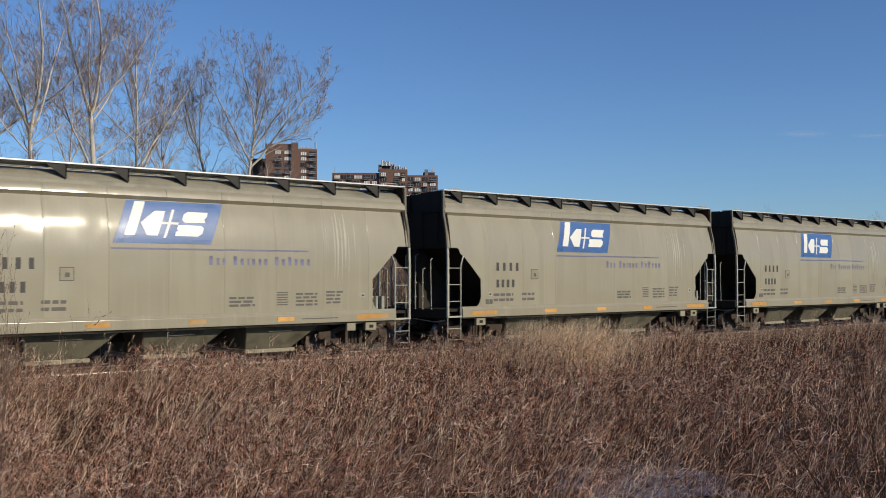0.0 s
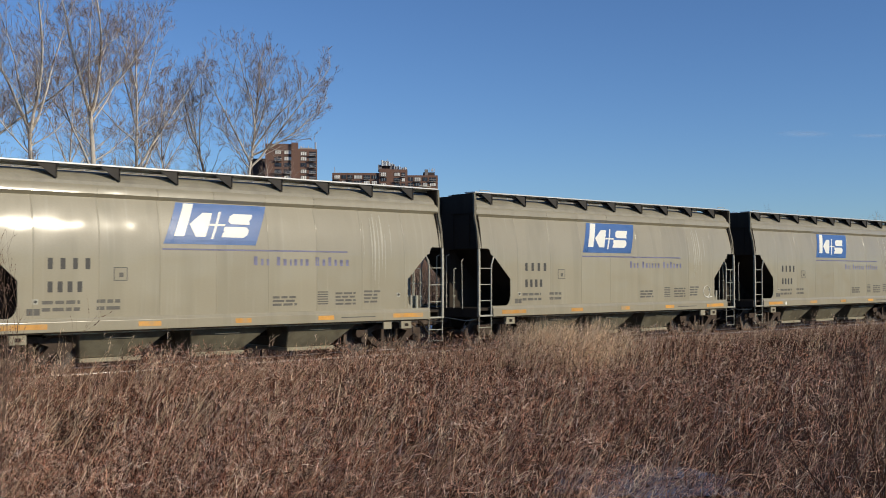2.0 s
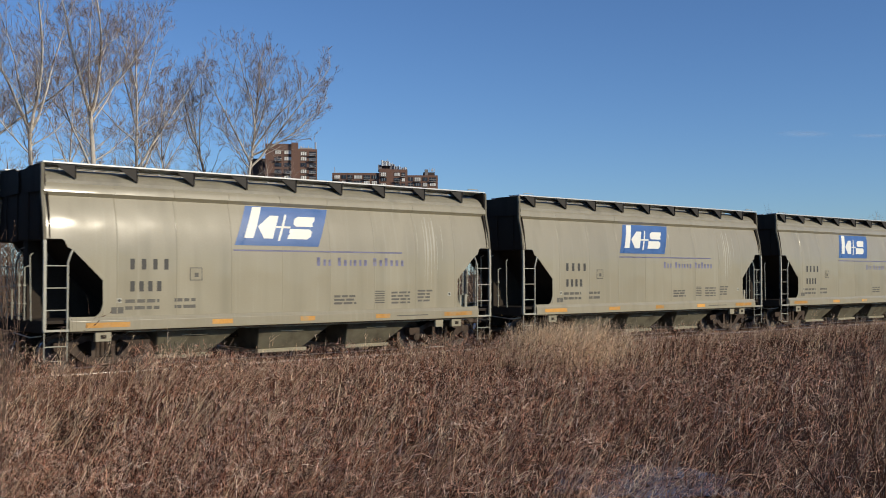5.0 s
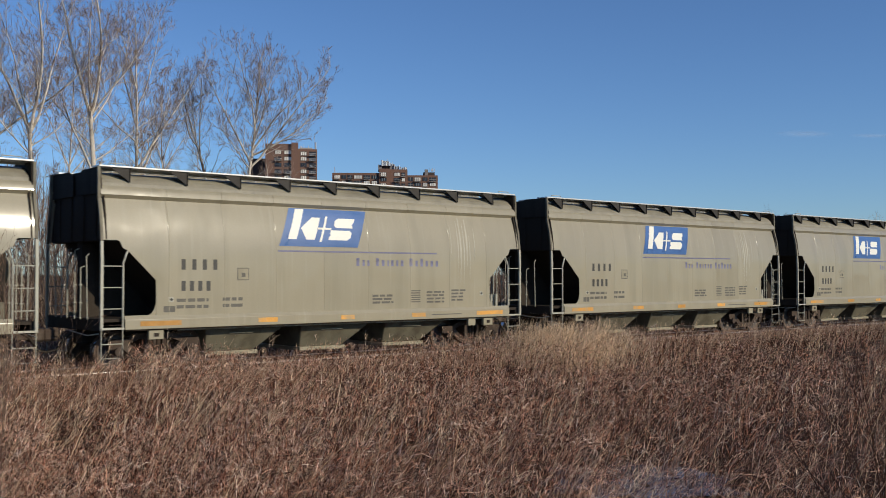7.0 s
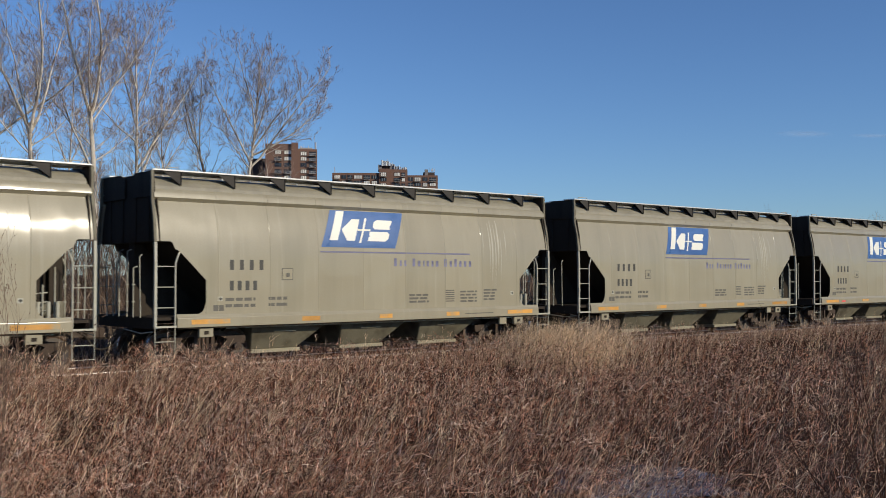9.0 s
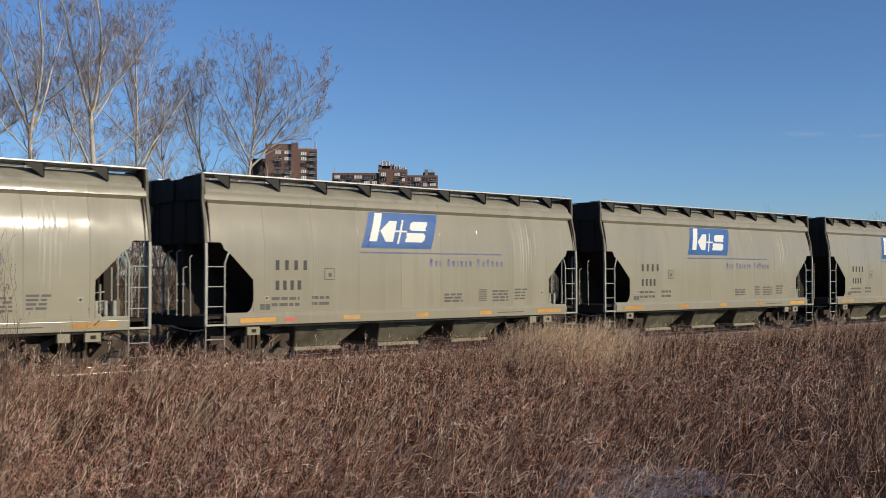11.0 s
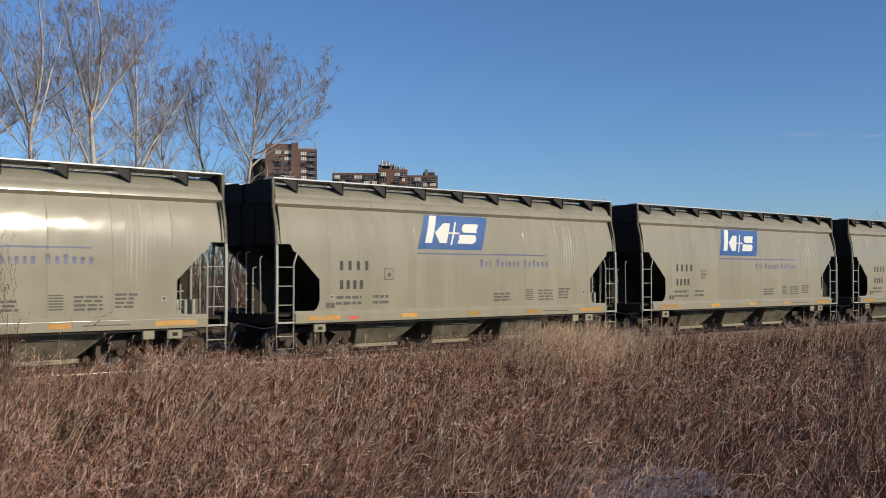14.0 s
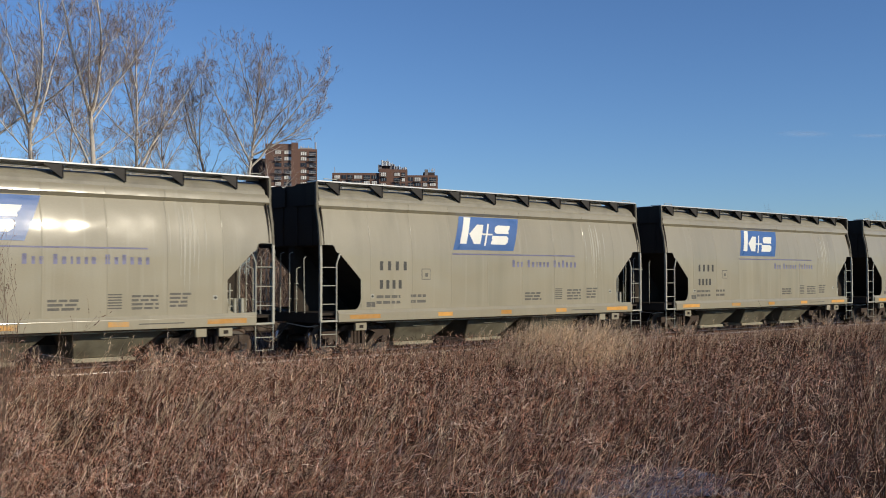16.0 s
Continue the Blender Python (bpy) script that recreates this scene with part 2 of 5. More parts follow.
def drum(bm, profile, y_axis=True, sides=28, centre=(0, 0, 0)):
    """A body turned round an axis: profile is a list of (along, radius)."""
    rings = []
    for a, r in profile:
        ring = []
        for k in range(sides):
            c, s = math.cos(k * math.tau / sides) * r, math.sin(k * math.tau / sides) * r
            p = (c, a, s) if y_axis else (a, c, s)
            ring.append(bm.verts.new(Vector(p) + Vector(centre)))
        rings.append(ring)
    for q, s in zip(rings, rings[1:]):
        for k in range(sides):
            bm.faces.new((q[k], q[(k + 1) % sides], s[(k + 1) % sides], s[k]))
    bm.faces.new(rings[0][::-1])
    bm.faces.new(rings[-1])
    return bm


def empty(name, place, label, category, group=""):
    ob = new(name)
    ob.matrix_basis = place
    return tagged(ob, label, category, group)


# ---- ground, track ----


def fade(a, b, v):
    t = min(max((v - a) / (b - a), 0.0), 1.0)
    return t * t * (3 - 2 * t)


def ground_z(x, y):
    near = math.hypot(x, y)
    z = -0.55 + 1.10 * (1 - fade(1.5, 8.0, near))
    z += 0.34 * fade(11.0, 19.5, y)
    z += 0.12 * noise.noise((x * 0.13, y * 0.13, 0.3)) * fade(2, 9, near) * (1 - fade(17, 21, y) * (1 - fade(28, 34, y)))
    z += 0.06 * noise.noise((x * 0.6, y * 0.6, 4.0)) * (1 - fade(60, 100, near))
    return z


def build_ground():
    def steps(fine_lo, fine_hi, step, far):
        mid = list(np.arange(fine_lo, fine_hi + 1e-6, step))
        lo, hi = [fine_lo], [fine_hi]
        d = step
        while lo[-1] > -far:
            d *= 1.35
            lo.append(lo[-1] - d)
            hi.append(hi[-1] + d)
        return lo[:0:-1] + mid + hi[1:]
    xs, ys = steps(-14.0, 66.0, 0.8, 4200), steps(-10.0, 48.0, 0.8, 4200)
    verts = [(x, y, ground_z(x, y)) for y in ys for x in xs]
    w = len(xs)
    faces = [(j * w + i, j * w + i + 1, (j + 1) * w + i + 1, (j + 1) * w + i) for j in range(len(ys) - 1) for i in range(w - 1)]
    tagged(new("ground", mesh_of("ground", verts, faces, M_SOIL, True)), "flat prairie ground under dry brown grass", "ground", kind="structure")


build_ground()


def build_track():
    x0, x1 = -160.0, 420.0
    bed = bmesh.new()
    prism(bed, [(MID - 3.3, -0.75), (MID - 1.75, -0.22), (MID + 1.75, -0.22), (MID + 3.3, -0.75)], "x", x0, x1)
    me = bpy.data.meshes.new("ballast_bed")
    bmesh.ops.recalc_face_normals(bed, faces=bed.faces)
    bed.to_mesh(me)
    bed.free()
    me.materials.append(M_BALLAST)
    tagged(new("ballast_bed", me), "grey crushed stone railway ballast bed", "ballast", kind="structure")
    for side in (-1, 1):
        y = MID + side * 0.755
        bm = bmesh.new()
        prism(bm, [(y - 0.07, -0.18), (y + 0.07, -0.18), (y + 0.07, -0.16), (y + 0.012, -0.14), (y + 0.012, -0.045), (y + 0.030, -0.0285),
                   (y - 0.036, -0.0285), (y - 0.012, -0.045), (y - 0.012, -0.14), (y - 0.07, -0.16)], "x", x0, x1)
        me = bpy.data.meshes.new("rail")
        bmesh.ops.recalc_face_normals(bm, faces=bm.faces)
        bm.to_mesh(me)
        bm.free()
        me.materials.append(M_RUST)
        rail = tagged(new("rail", me), "steel rail with a polished head on wooden ties", "rail", "rails of the track", "structure")
        head = prism(bmesh.new(), [(y - 0.041, -0.0275), (y - 0.033, -0.008), (y - 0.027, -0.002), (y - 0.016, 0.0), (y + 0.016, 0.0), (y + 0.028, -0.003), (y + 0.037, -0.012), (y + 0.037, -0.028)], "x", x0, x1)
        part("rail_head", head, M_RAIL, rail, "bright polished running surface")
    ties = []
    tie = None
    for i in range(150):
        x = -8 + i * 0.53
        if tie is None:
            tie = bpy.data.meshes.new("tie")
            bm = boxed(-0.11, 0.11, -1.3, 1.3, -0.36, -0.181, 0.012)
            bm.to_mesh(tie)
            bm.free()
            tie.materials.append(M_TIE)
        ob = new("tie", tie)
        ob.matrix_basis = pose(x, MID, 0, 0, 0, random.uniform(-1, 1))
        tagged(ob, "weathered wooden railway tie set in ballast", "railway tie", "ties of the track")


build_track()

# ---- the hopper car ----
# Its own space: x along the car, y away from the camera, z up from the rails, the middle at 0.
END = 6.46
SEAMS = [-4.86 + 1.42 * k for k in range(8)]
R_ARC = 3.9


def inset(z):
    """How far the side lies behind its widest place at a height; the top chord overhangs above a slanted ledge."""
    if z <= 2.55:
        return 0.0
    if z <= 3.885:
        return R_ARC * (1 - math.cos(math.asin((z - 2.55) / R_ARC)))
    stops = [(3.885, 0.2356), (3.965, 0.150), (4.06, 0.165), (4.12, 0.190), (4.165, 0.245)]
    for (p, q), (r, t) in zip(stops, stops[1:]):
        if z <= r:
            return q + (t - q) * (z - p) / (r - p)
    return 0.245 + (z - 4.165) * 2.4


PROFILE_Z = [1.27, 1.6, 2.1, 2.55, 2.7, 2.85, 3.0, 3.13, 3.26, 3.39, 3.55, 3.72, 3.885, 3.965, 4.06, 4.12, 4.165]


def side_sheet(bm, cols, low, sign, thick=0.012):
    """A strip of side plate through the stations cols, its lower edge given by low(x)."""
    grid = []
    for x in cols:
        base = low(x)
        grid.append([bm.verts.new((x, sign * (HALF - inset(max(z, base))), max(z, base))) for z in PROFILE_Z])
    for a, b in zip(grid, grid[1:]):
        for k in range(len(PROFILE_Z) - 1):
            q = []
            for v in (a[k], b[k], b[k + 1], a[k + 1]):
                if all((v.co - w.co).length > 1e-5 for w in q):
                    q.append(v)
            if len(q) > 2:
                bm.faces.new(q)
    bmesh.ops.remove_doubles(bm, verts=bm.verts, dist=1e-5)
    bmesh.ops.recalc_face_normals(bm, faces=bm.faces)
    bmesh.ops.solidify(bm, geom=bm.faces[:], thickness=thick if sign > 0 else thick)
    for f in bm.faces:
        f.smooth = abs(f.normal.y) > 0.5
    for e in bm.edges:
        if len(e.link_faces) == 2 and e.calc_face_angle(0) > 0.6:
            e.smooth = False
    return bm


def opening_edge(x):
    """Lower edge of the side plate: it is cut away over the end platforms."""
    a = abs(x)
    stops = [(0, 1.27), (5.12, 1.27), (5.18, 1.27), (5.19, 2.07), (5.86, 2.73), (5.97, 2.78), (6.03, 2.92), (6.08, 2.955), (9, 2.955)]
    for (p, q), (r, s) in zip(stops, stops[1:]):
        if a <= r:
            return q + (s - q) * (a - p) / (r - p)
    return 2.955


def decal(x0, x1, z0, z1, lean=0.0, sign=-1, lift=0.004, rows=None):
    """A painted shape that follows the side; lean shifts its upper edge along x."""
    bm = bmesh.new()
    count = rows or max(1, int((z1 - z0) / 0.12) + 1)
    prev = None
    for i in range(count + 1):
        t = i / count
        z = z0 + (z1 - z0) * t
        y = sign * (HALF - inset(z) + lift)
        row = [bm.verts.new((x + lean * t, y, z)) for x in (x0, x1)]
        if prev:
            bm.faces.new((prev[0], prev[1], row[1], row[0]))
        prev = row
    bmesh.ops.solidify(bm, geom=bm.faces[:], thickness=0.001)
    return bm


def polygon_decal(points, sign=-1, lift=0.007):
    bm = bmesh.new()
    bm.faces.new([bm.verts.new((x, 0.0, z)) for x, z in points])
    low, high = min(z for _, z in points), max(z for _, z in points)
    for k in range(1, int((high - low) / 0.05) + 1):
        bmesh.ops.bisect_plane(bm, geom=bm.verts[:] + bm.edges[:] + bm.faces[:], plane_co=(0, 0, low + 0.05 * k), plane_no=(0, 0, 1))
    for v in bm.verts:
        v.co.y = sign * (HALF - inset(v.co.z) + lift)
    bmesh.ops.solidify(bm, geom=bm.faces[:], thickness=0.001)
    return bm


def build_car():
    car = empty("hopper_car", pose(0, MID, 0), "beige-grey steel covered hopper car with blue and white emblem", "freight car", "cars of the train")
    # side plates
    edges = [-6.42, *SEAMS, 6.42]
    for sign in (-1, 1):
        for a, b in zip(edges, edges[1:]):
            if a < -5 or b > 5.2:
                stations = [5.08 if b > 5.2 else 4.86, 5.12, 5.15, 5.18, 5.19, 5.40, 5.63, 5.86, 5.97, 6.0, 6.03, 6.08, 6.25, 6.42]
                if a < 0:
                    stations = [-v for v in stations[::-1]]
                bm = side_sheet(bmesh.new(), stations, opening_edge, sign)
            else:
                bm = side_sheet(bmesh.new(), [a + 0.003, b - 0.003], lambda x: 1.27, sign)
            part("side_panel", bm, M_PAINT, car)
        for x in SEAMS:
            bm = bmesh.new()
            prev = None
            for z in PROFILE_Z[:13]:
                row = [bm.verts.new((x + dx, sign * (HALF - inset(z) + dy), z)) for dx, dy in ((-0.016, -0.001), (-0.011, 0.0035), (0, 0.005), (0.011, 0.0035), (0.016, -0.001))]
                if prev:
                    for k in range(4):
                        bm.faces.new((prev[k], prev[k + 1], row[k + 1], row[k])).smooth = True
                prev = row
            part("weld_seam", bm, M_PAINT, car)
        # sill
        edge = [(HALF + 0.018 + 0.032 * math.cos(radians(a)), 1.185 + 0.032 * math.sin(radians(a))) for a in (4, 21, 45, 68)]
        section = [(HALF - 0.10, 0.975), (HALF + 0.042, 0.975), (HALF + 0.050, 0.985), *edge, (HALF + 0.004, 1.262), (HALF + 0.0035, 1.285), (HALF - 0.10, 1.285)]
        bm = prism(bmesh.new(), [(sign * p, q) for p, q in section], "x", -5.93, 5.95)
        sill = part("side_sill", bm, M_PAINT, car)
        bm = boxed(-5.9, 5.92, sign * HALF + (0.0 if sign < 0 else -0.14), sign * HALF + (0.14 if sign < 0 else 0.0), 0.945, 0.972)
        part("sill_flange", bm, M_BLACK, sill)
    # roof
    bm = bmesh.new()
    half = [(HALF - 0.235, 4.150), (HALF - 0.262, 4.235), (HALF - 0.33, 4.320), (HALF - 0.43, 4.395), (HALF - 0.58, 4.455), (0.80, 4.500), (0.34, 4.530)]
    outline = [(-y, z) for y, z in half] + [(y, z) for y, z in half[::-1]]
    outline += [(HALF - 0.30, 4.06), (-(HALF - 0.30), 4.06)]
    prism(bm, outline, "x", -6.352, 6.352)
    part("roof", bm, M_ROOF, car, "grey roof sheet with shade put into its colour")
    bm = boxed(-6.0, 6.0, -0.33, 0.33, 4.50, 4.58, 0.02)
    coaming = part("hatch_coaming", bm, M_PAINT, car)
    for k in range(4):
        x = -4.5 + 3.0 * k
        bm = boxed(x - 1.44, x + 1.44, -0.36, 0.36, 4.575, 4.62, 0.02)
        for j in range(4):
            hx = x - 1.2 + 0.8 * j
            rod(bm, [(hx, -0.38, 4.5), (hx, -0.38, 4.64), (hx, 0.38, 4.64), (hx, 0.38, 4.5)], 0.014, 5)
        part("hatch_cover", bm, M_GALV, car)
    for e in (-1, 1):
        bm = rod(bmesh.new(), [(e * 5.8, -1.36, 4.6), (e * 5.8, -1.36, 4.665), (e * 6.2, -1.36, 4.665), (e * 6.2, -1.36, 4.6)], 0.011, 6)
        part("roof_grab_iron", bm, M_RAILING, car)
    # running boards, their brackets and the dark plates that stand for bracket shadows
    for sign in (-1, 1):
        bm = bmesh.new()
        for k in range(3):
            y0 = sign * (1.405 - k * 0.155)
            y1 = sign * (1.405 - k * 0.155 - 0.14)
            box(bm, -6.44, 6.44, min(y0, y1), max(y0, y1), 4.582, 4.614)
        board = part("running_board", bm, M_GALV, car, "galvanised walkway grating along the roof")
        part("stringer", boxed(-6.4, 6.4, sign * 0.98 - 0.01, sign * 0.98 + 0.01, 4.525, 4.578), M_RAILING, board)
        for k in range(9):
            x = -5.72 + 1.41 * k
            bm = bmesh.new()
            prism(bm, [(sign * 1.40, 4.576), (sign * 0.80, 4.576), (sign * 0.80, 4.53), (sign * 1.335, 4.262), (sign * 1.385, 4.262)], "x", x - 0.006, x + 0.006)
            box(bm, x + 0.0065, x + 0.05, min(sign * 0.80, sign * 1.39), max(sign * 0.80, sign * 1.39), 4.550, 4.576)
            # dark triangle added left of the bracket in place of its cast shadow
            y = sign * 1.362
            prism(bm, [(x - 0.46, 4.577), (x - 0.0065, 4.577), (x - 0.0065, 4.27)], "y", y - 0.004, y + 0.004)
            part("walkway_bracket", bm, M_BRACKET, car)
    # end walls, slope sheets, platforms
    for e in (-1, 1):
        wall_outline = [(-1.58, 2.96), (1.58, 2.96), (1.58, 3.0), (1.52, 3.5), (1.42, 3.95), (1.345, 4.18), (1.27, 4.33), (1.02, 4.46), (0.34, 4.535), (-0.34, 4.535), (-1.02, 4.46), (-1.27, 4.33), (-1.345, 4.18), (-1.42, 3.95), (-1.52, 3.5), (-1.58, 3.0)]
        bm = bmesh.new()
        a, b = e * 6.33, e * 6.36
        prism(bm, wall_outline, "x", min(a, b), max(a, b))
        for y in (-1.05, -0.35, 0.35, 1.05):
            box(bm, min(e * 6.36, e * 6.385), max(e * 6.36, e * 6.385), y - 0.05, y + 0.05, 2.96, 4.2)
        part("end_wall", bm, M_BLACK, car, "near-black end sheet with vertical stiffeners")
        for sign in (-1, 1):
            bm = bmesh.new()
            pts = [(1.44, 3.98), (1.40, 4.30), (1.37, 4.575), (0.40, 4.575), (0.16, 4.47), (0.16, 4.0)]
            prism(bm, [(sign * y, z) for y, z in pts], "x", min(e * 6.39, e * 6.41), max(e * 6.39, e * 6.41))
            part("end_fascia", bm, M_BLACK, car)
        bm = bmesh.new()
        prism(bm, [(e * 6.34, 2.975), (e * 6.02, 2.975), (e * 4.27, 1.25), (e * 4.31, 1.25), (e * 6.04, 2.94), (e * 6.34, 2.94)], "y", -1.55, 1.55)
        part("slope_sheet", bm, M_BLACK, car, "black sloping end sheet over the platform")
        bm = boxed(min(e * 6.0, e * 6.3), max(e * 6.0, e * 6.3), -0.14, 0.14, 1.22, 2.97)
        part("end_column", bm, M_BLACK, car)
        # unseen black plate, added to keep the end opening dark
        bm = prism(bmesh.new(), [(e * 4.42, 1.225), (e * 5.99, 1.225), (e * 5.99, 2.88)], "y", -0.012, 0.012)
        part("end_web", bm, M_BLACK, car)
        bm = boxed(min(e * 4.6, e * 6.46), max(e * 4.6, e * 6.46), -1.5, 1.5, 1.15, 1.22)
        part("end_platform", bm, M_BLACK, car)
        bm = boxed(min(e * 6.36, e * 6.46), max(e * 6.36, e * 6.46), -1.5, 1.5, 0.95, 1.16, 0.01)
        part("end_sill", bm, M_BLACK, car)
        # coupler
        bm = boxed(min(e * 6.3, e * 6.86), max(e * 6.3, e * 6.86), -0.09, 0.09, 0.74, 0.92, 0.02)
        box(bm, min(e * 6.82, e * 7.18), max(e * 6.82, e * 7.18), -0.17, 0.17, 0.70, 0.99, 0.05)
        part("coupler", bm, M_TRUCK, car, "rusty cast steel knuckle coupler")
        bm = rod(bmesh.new(), [(e * 6.5, -0.35, 0.95), (e * 6.75, -0.35, 0.80), (e * 6.95, -0.34, 0.52), (e * 7.14, -0.3, 0.47)], 0.024, 7)
        part("brake_hose", bm, M_BLACK, car)
        bm = rod(bmesh.new(), [(e * 6.48, -1.5, 0.90), (e * 6.60, -1.2, 0.86), (e * 6.62, -0.3, 0.93)], 0.014, 6)
        part("uncoupling_lever", bm, M_RAILING, car)
        # corner posts with ladders
        for sign in (-1, 1):
            y = sign * (HALF - 0.015)
            bm = bmesh.new()
            x = e * 6.45
            lengths = {"corner_post": [(x, y, 0.98), (x, y, 2.55), (x, sign * (HALF - 0.03), 2.93)],
                       "upper_post": [(x, sign * (HALF - 0.035), 2.935), (x, sign * (HALF - 0.09), 3.45), (x, sign * (HALF - 0.20), 3.90), (x, sign * (HALF - 0.205), 4.40), (x, sign * 1.38, 4.575)]}
            for name, pts in lengths.items():
                bm = bmesh.new()
                rings = []
                for px, py, pz in pts:
                    rings.append([bm.verts.new((px + dx, py + dy, pz)) for dx, dy in ((-0.032, -0.03), (0.032, -0.03), (0.032, 0.03), (-0.032, 0.03))])
                for q, r in zip(rings, rings[1:]):
                    for k in range(4):
                        bm.faces.new((q[k], q[(k + 1) % 4], r[(k + 1) % 4], r[k]))
                bm.faces.new(rings[0][::-1])
                bm.faces.new(rings[-1])
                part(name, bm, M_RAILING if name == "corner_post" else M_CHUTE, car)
            bm = bmesh.new()
            xi = e * 5.96
            rod(bm, [(xi, y, 0.99), (xi, y, 2.45), (e * 5.90, y, 2.62), (e * 5.84, sign * (HALF - 0.03), 2.74)], 0.024, 6)
            ladder = part("ladder", bm, M_RAILING, car)
            for z in (1.44, 1.91, 2.38):
                part("rung", rod(bmesh.new(), [(x, y, z), (xi, y, z)], 0.013, 6), M_RAILING, ladder)
            bm = boxed(min(x, xi) - 0.02, max(x, xi) + 0.02, y - 0.05, y + 0.05, 0.985, 1.03)
            part("ladder_foot", bm, M_RAILING, ladder)
            bm = rod(bmesh.new(), [(x, y, 1.0), (x, y, 0.36), (xi, y, 0.36), (xi, y, 1.0)], 0.014, 6)
            rod(bm, [(x, y, 0.67), (xi, y, 0.67)], 0.013, 6)
            part("sill_step", bm, M_RAILING, ladder)
            # more grab irons on the end sheet and stanchions on the platform
            for dy, tall_z in ((0.55, 2.35), (0.22, 2.75)):
                bm = rod(bmesh.new(), [(e * 6.50, sign * dy, 1.2), (e * 6.50, sign * dy, tall_z), (e * 6.40, sign * dy, tall_z + 0.04)], 0.015, 6)
                for z in (1.55, 1.95):
                    box(bm, min(e * 6.47, e * 6.53), max(e * 6.47, e * 6.53), sign * dy - 0.03, sign * dy + 0.03, z, z + 0.03)
                part("end_grab_iron", bm, M_RAILING, car)
            for px, top_z in ((5.46, 1.98), (5.72, 2.36)) if e > 0 else ():
                bm = rod(bmesh.new(), [(e * px, sign * 1.22, 1.21), (e * px, sign * 1.22, top_z)], 0.020, 6)
                part("platform_stanchion", bm, M_RAILING, car)
            # end handrails
            bm = rod(bmesh.new(), [(e * 6.49, sign * 0.92, 1.2), (e * 6.52, sign * 0.92, 2.6), (e * 6.46, sign * 0.92, 2.66)], 0.014, 6)
            part("end_grab_iron", bm, M_RAILING, car)
            curve = [(5.188, 1.268), (5.46, 1.268), (5.36, 1.285), (5.28, 1.335), (5.225, 1.42), (5.188, 1.55)]
            bm = prism(bmesh.new(), [(e * px, pz) for px, pz in curve], "y", sign * HALF, sign * (HALF - 0.012))
            part("corner_gusset", bm, M_PAINT, car)
            # jacking pad
            bm = boxed(e * 5.16 - 0.18, e * 5.16 + 0.18, sign * 1.53 - 0.05, sign * 1.53 + 0.05, 0.735, 0.945, 0.01)
            pad = part("jacking_pad", bm, M_PAINT, car)
            part("pad_hole", boxed(e * 5.16 - 0.06, e * 5.16 + 0.06, sign * 1.588 - 0.004, sign * 1.588 + 0.004, 0.80, 0.88), M_BLACK, pad)
        if e > 0:
            bm = boxed(4.38, 4.66, -1.58, -1.5, 0.74, 0.945, 0.01)
            part("routing_board", bm, M_PAINT, car)
            # brake gear on the platform
            bm = drum(bmesh.new(), [(-0.30, 0.10), (-0.28, 0.15), (0.28, 0.15), (0.30, 0.10)], True, 16, (5.65, -0.7, 1.45))
            part("brake_cylinder", bm, M_CHUTE, car)
            for dx in (0.0, 0.22, 0.42):
                bm = rod(bmesh.new(), [(5.34 + dx, -1.28, 1.22), (5.34 + dx, -1.28, 1.62)], 0.045, 10)
                part("air_valve", bm, M_RAILING, car)
            for z in (1.40, 1.58, 1.78):
                bm = rod(bmesh.new(), [(5.26, -1.10, z), (5.60, -1.10, z + 0.03), (5.70, -0.80, z + 0.03)], 0.016, 6)
                part("air_pipe", bm, M_RAILING, car)
            bm = boxed(5.82, 5.94, -1.2, -1.0, 1.22, 1.62, 0.02)
            part("valve_body", bm, M_CHUTE, car)
            bm = drum(bmesh.new(), [(6.47, 0.05), (6.50, 0.30), (6.53, 0.30), (6.53, 0.05)], False, 20, (0, 0.55, 2.3))
            part("hand_brake_wheel", bm, M_RAILING, car)
        # truck
        tx = e * 4.95
        bm = boxed(tx - 0.22, tx + 0.22, -1.0, 1.0, 0.42, 0.72, 0.03)
        truck = part("truck", bm, M_TRUCK, car, "dusty brown three-piece freight truck")
        for sign in (-1, 1):
            y = sign * 1.0
            out = [(-1.12, 0.62), (-1.10, 0.72), (-0.72, 0.74), (-0.42, 0.86), (0.42, 0.86), (0.72, 0.74), (1.10, 0.72), (1.12, 0.62),
                   (1.08, 0.52), (0.78, 0.52), (0.52, 0.30), (0.30, 0.20), (-0.30, 0.20), (-0.52, 0.30), (-0.78, 0.52), (-1.08, 0.52)]
            bm = bmesh.new()
            holes = [[(-0.62, 0.64), (-0.36, 0.74), (-0.27, 0.72), (-0.27, 0.40), (-0.36, 0.36)], [(0.62, 0.64), (0.36, 0.36), (0.27, 0.40), (0.27, 0.72), (0.36, 0.74)],
                     [(-0.18, 0.36), (-0.18, 0.74), (0.18, 0.74), (0.18, 0.36)]]
            loops = []
            for ring in [out, *holes]:
                vs = [bm.verts.new((tx + px, y - 0.09, pz)) for px, pz in ring]
                loops += [bm.edges.new((vs[k], vs[(k + 1) % len(vs)])) for k in range(len(vs))]
            bmesh.ops.triangle_fill(bm, use_beauty=True, edges=loops)
            bmesh.ops.recalc_face_normals(bm, faces=bm.faces)
            res = bmesh.ops.extrude_face_region(bm, geom=bm.faces[:])
            bmesh.ops.translate(bm, verts=[g for g in res["geom"] if isinstance(g, bmesh.types.BMVert)], vec=(0, 0.18, 0))
            frame_ob = part("side_frame", bm, M_TRUCK, truck)
            bm = bmesh.new()
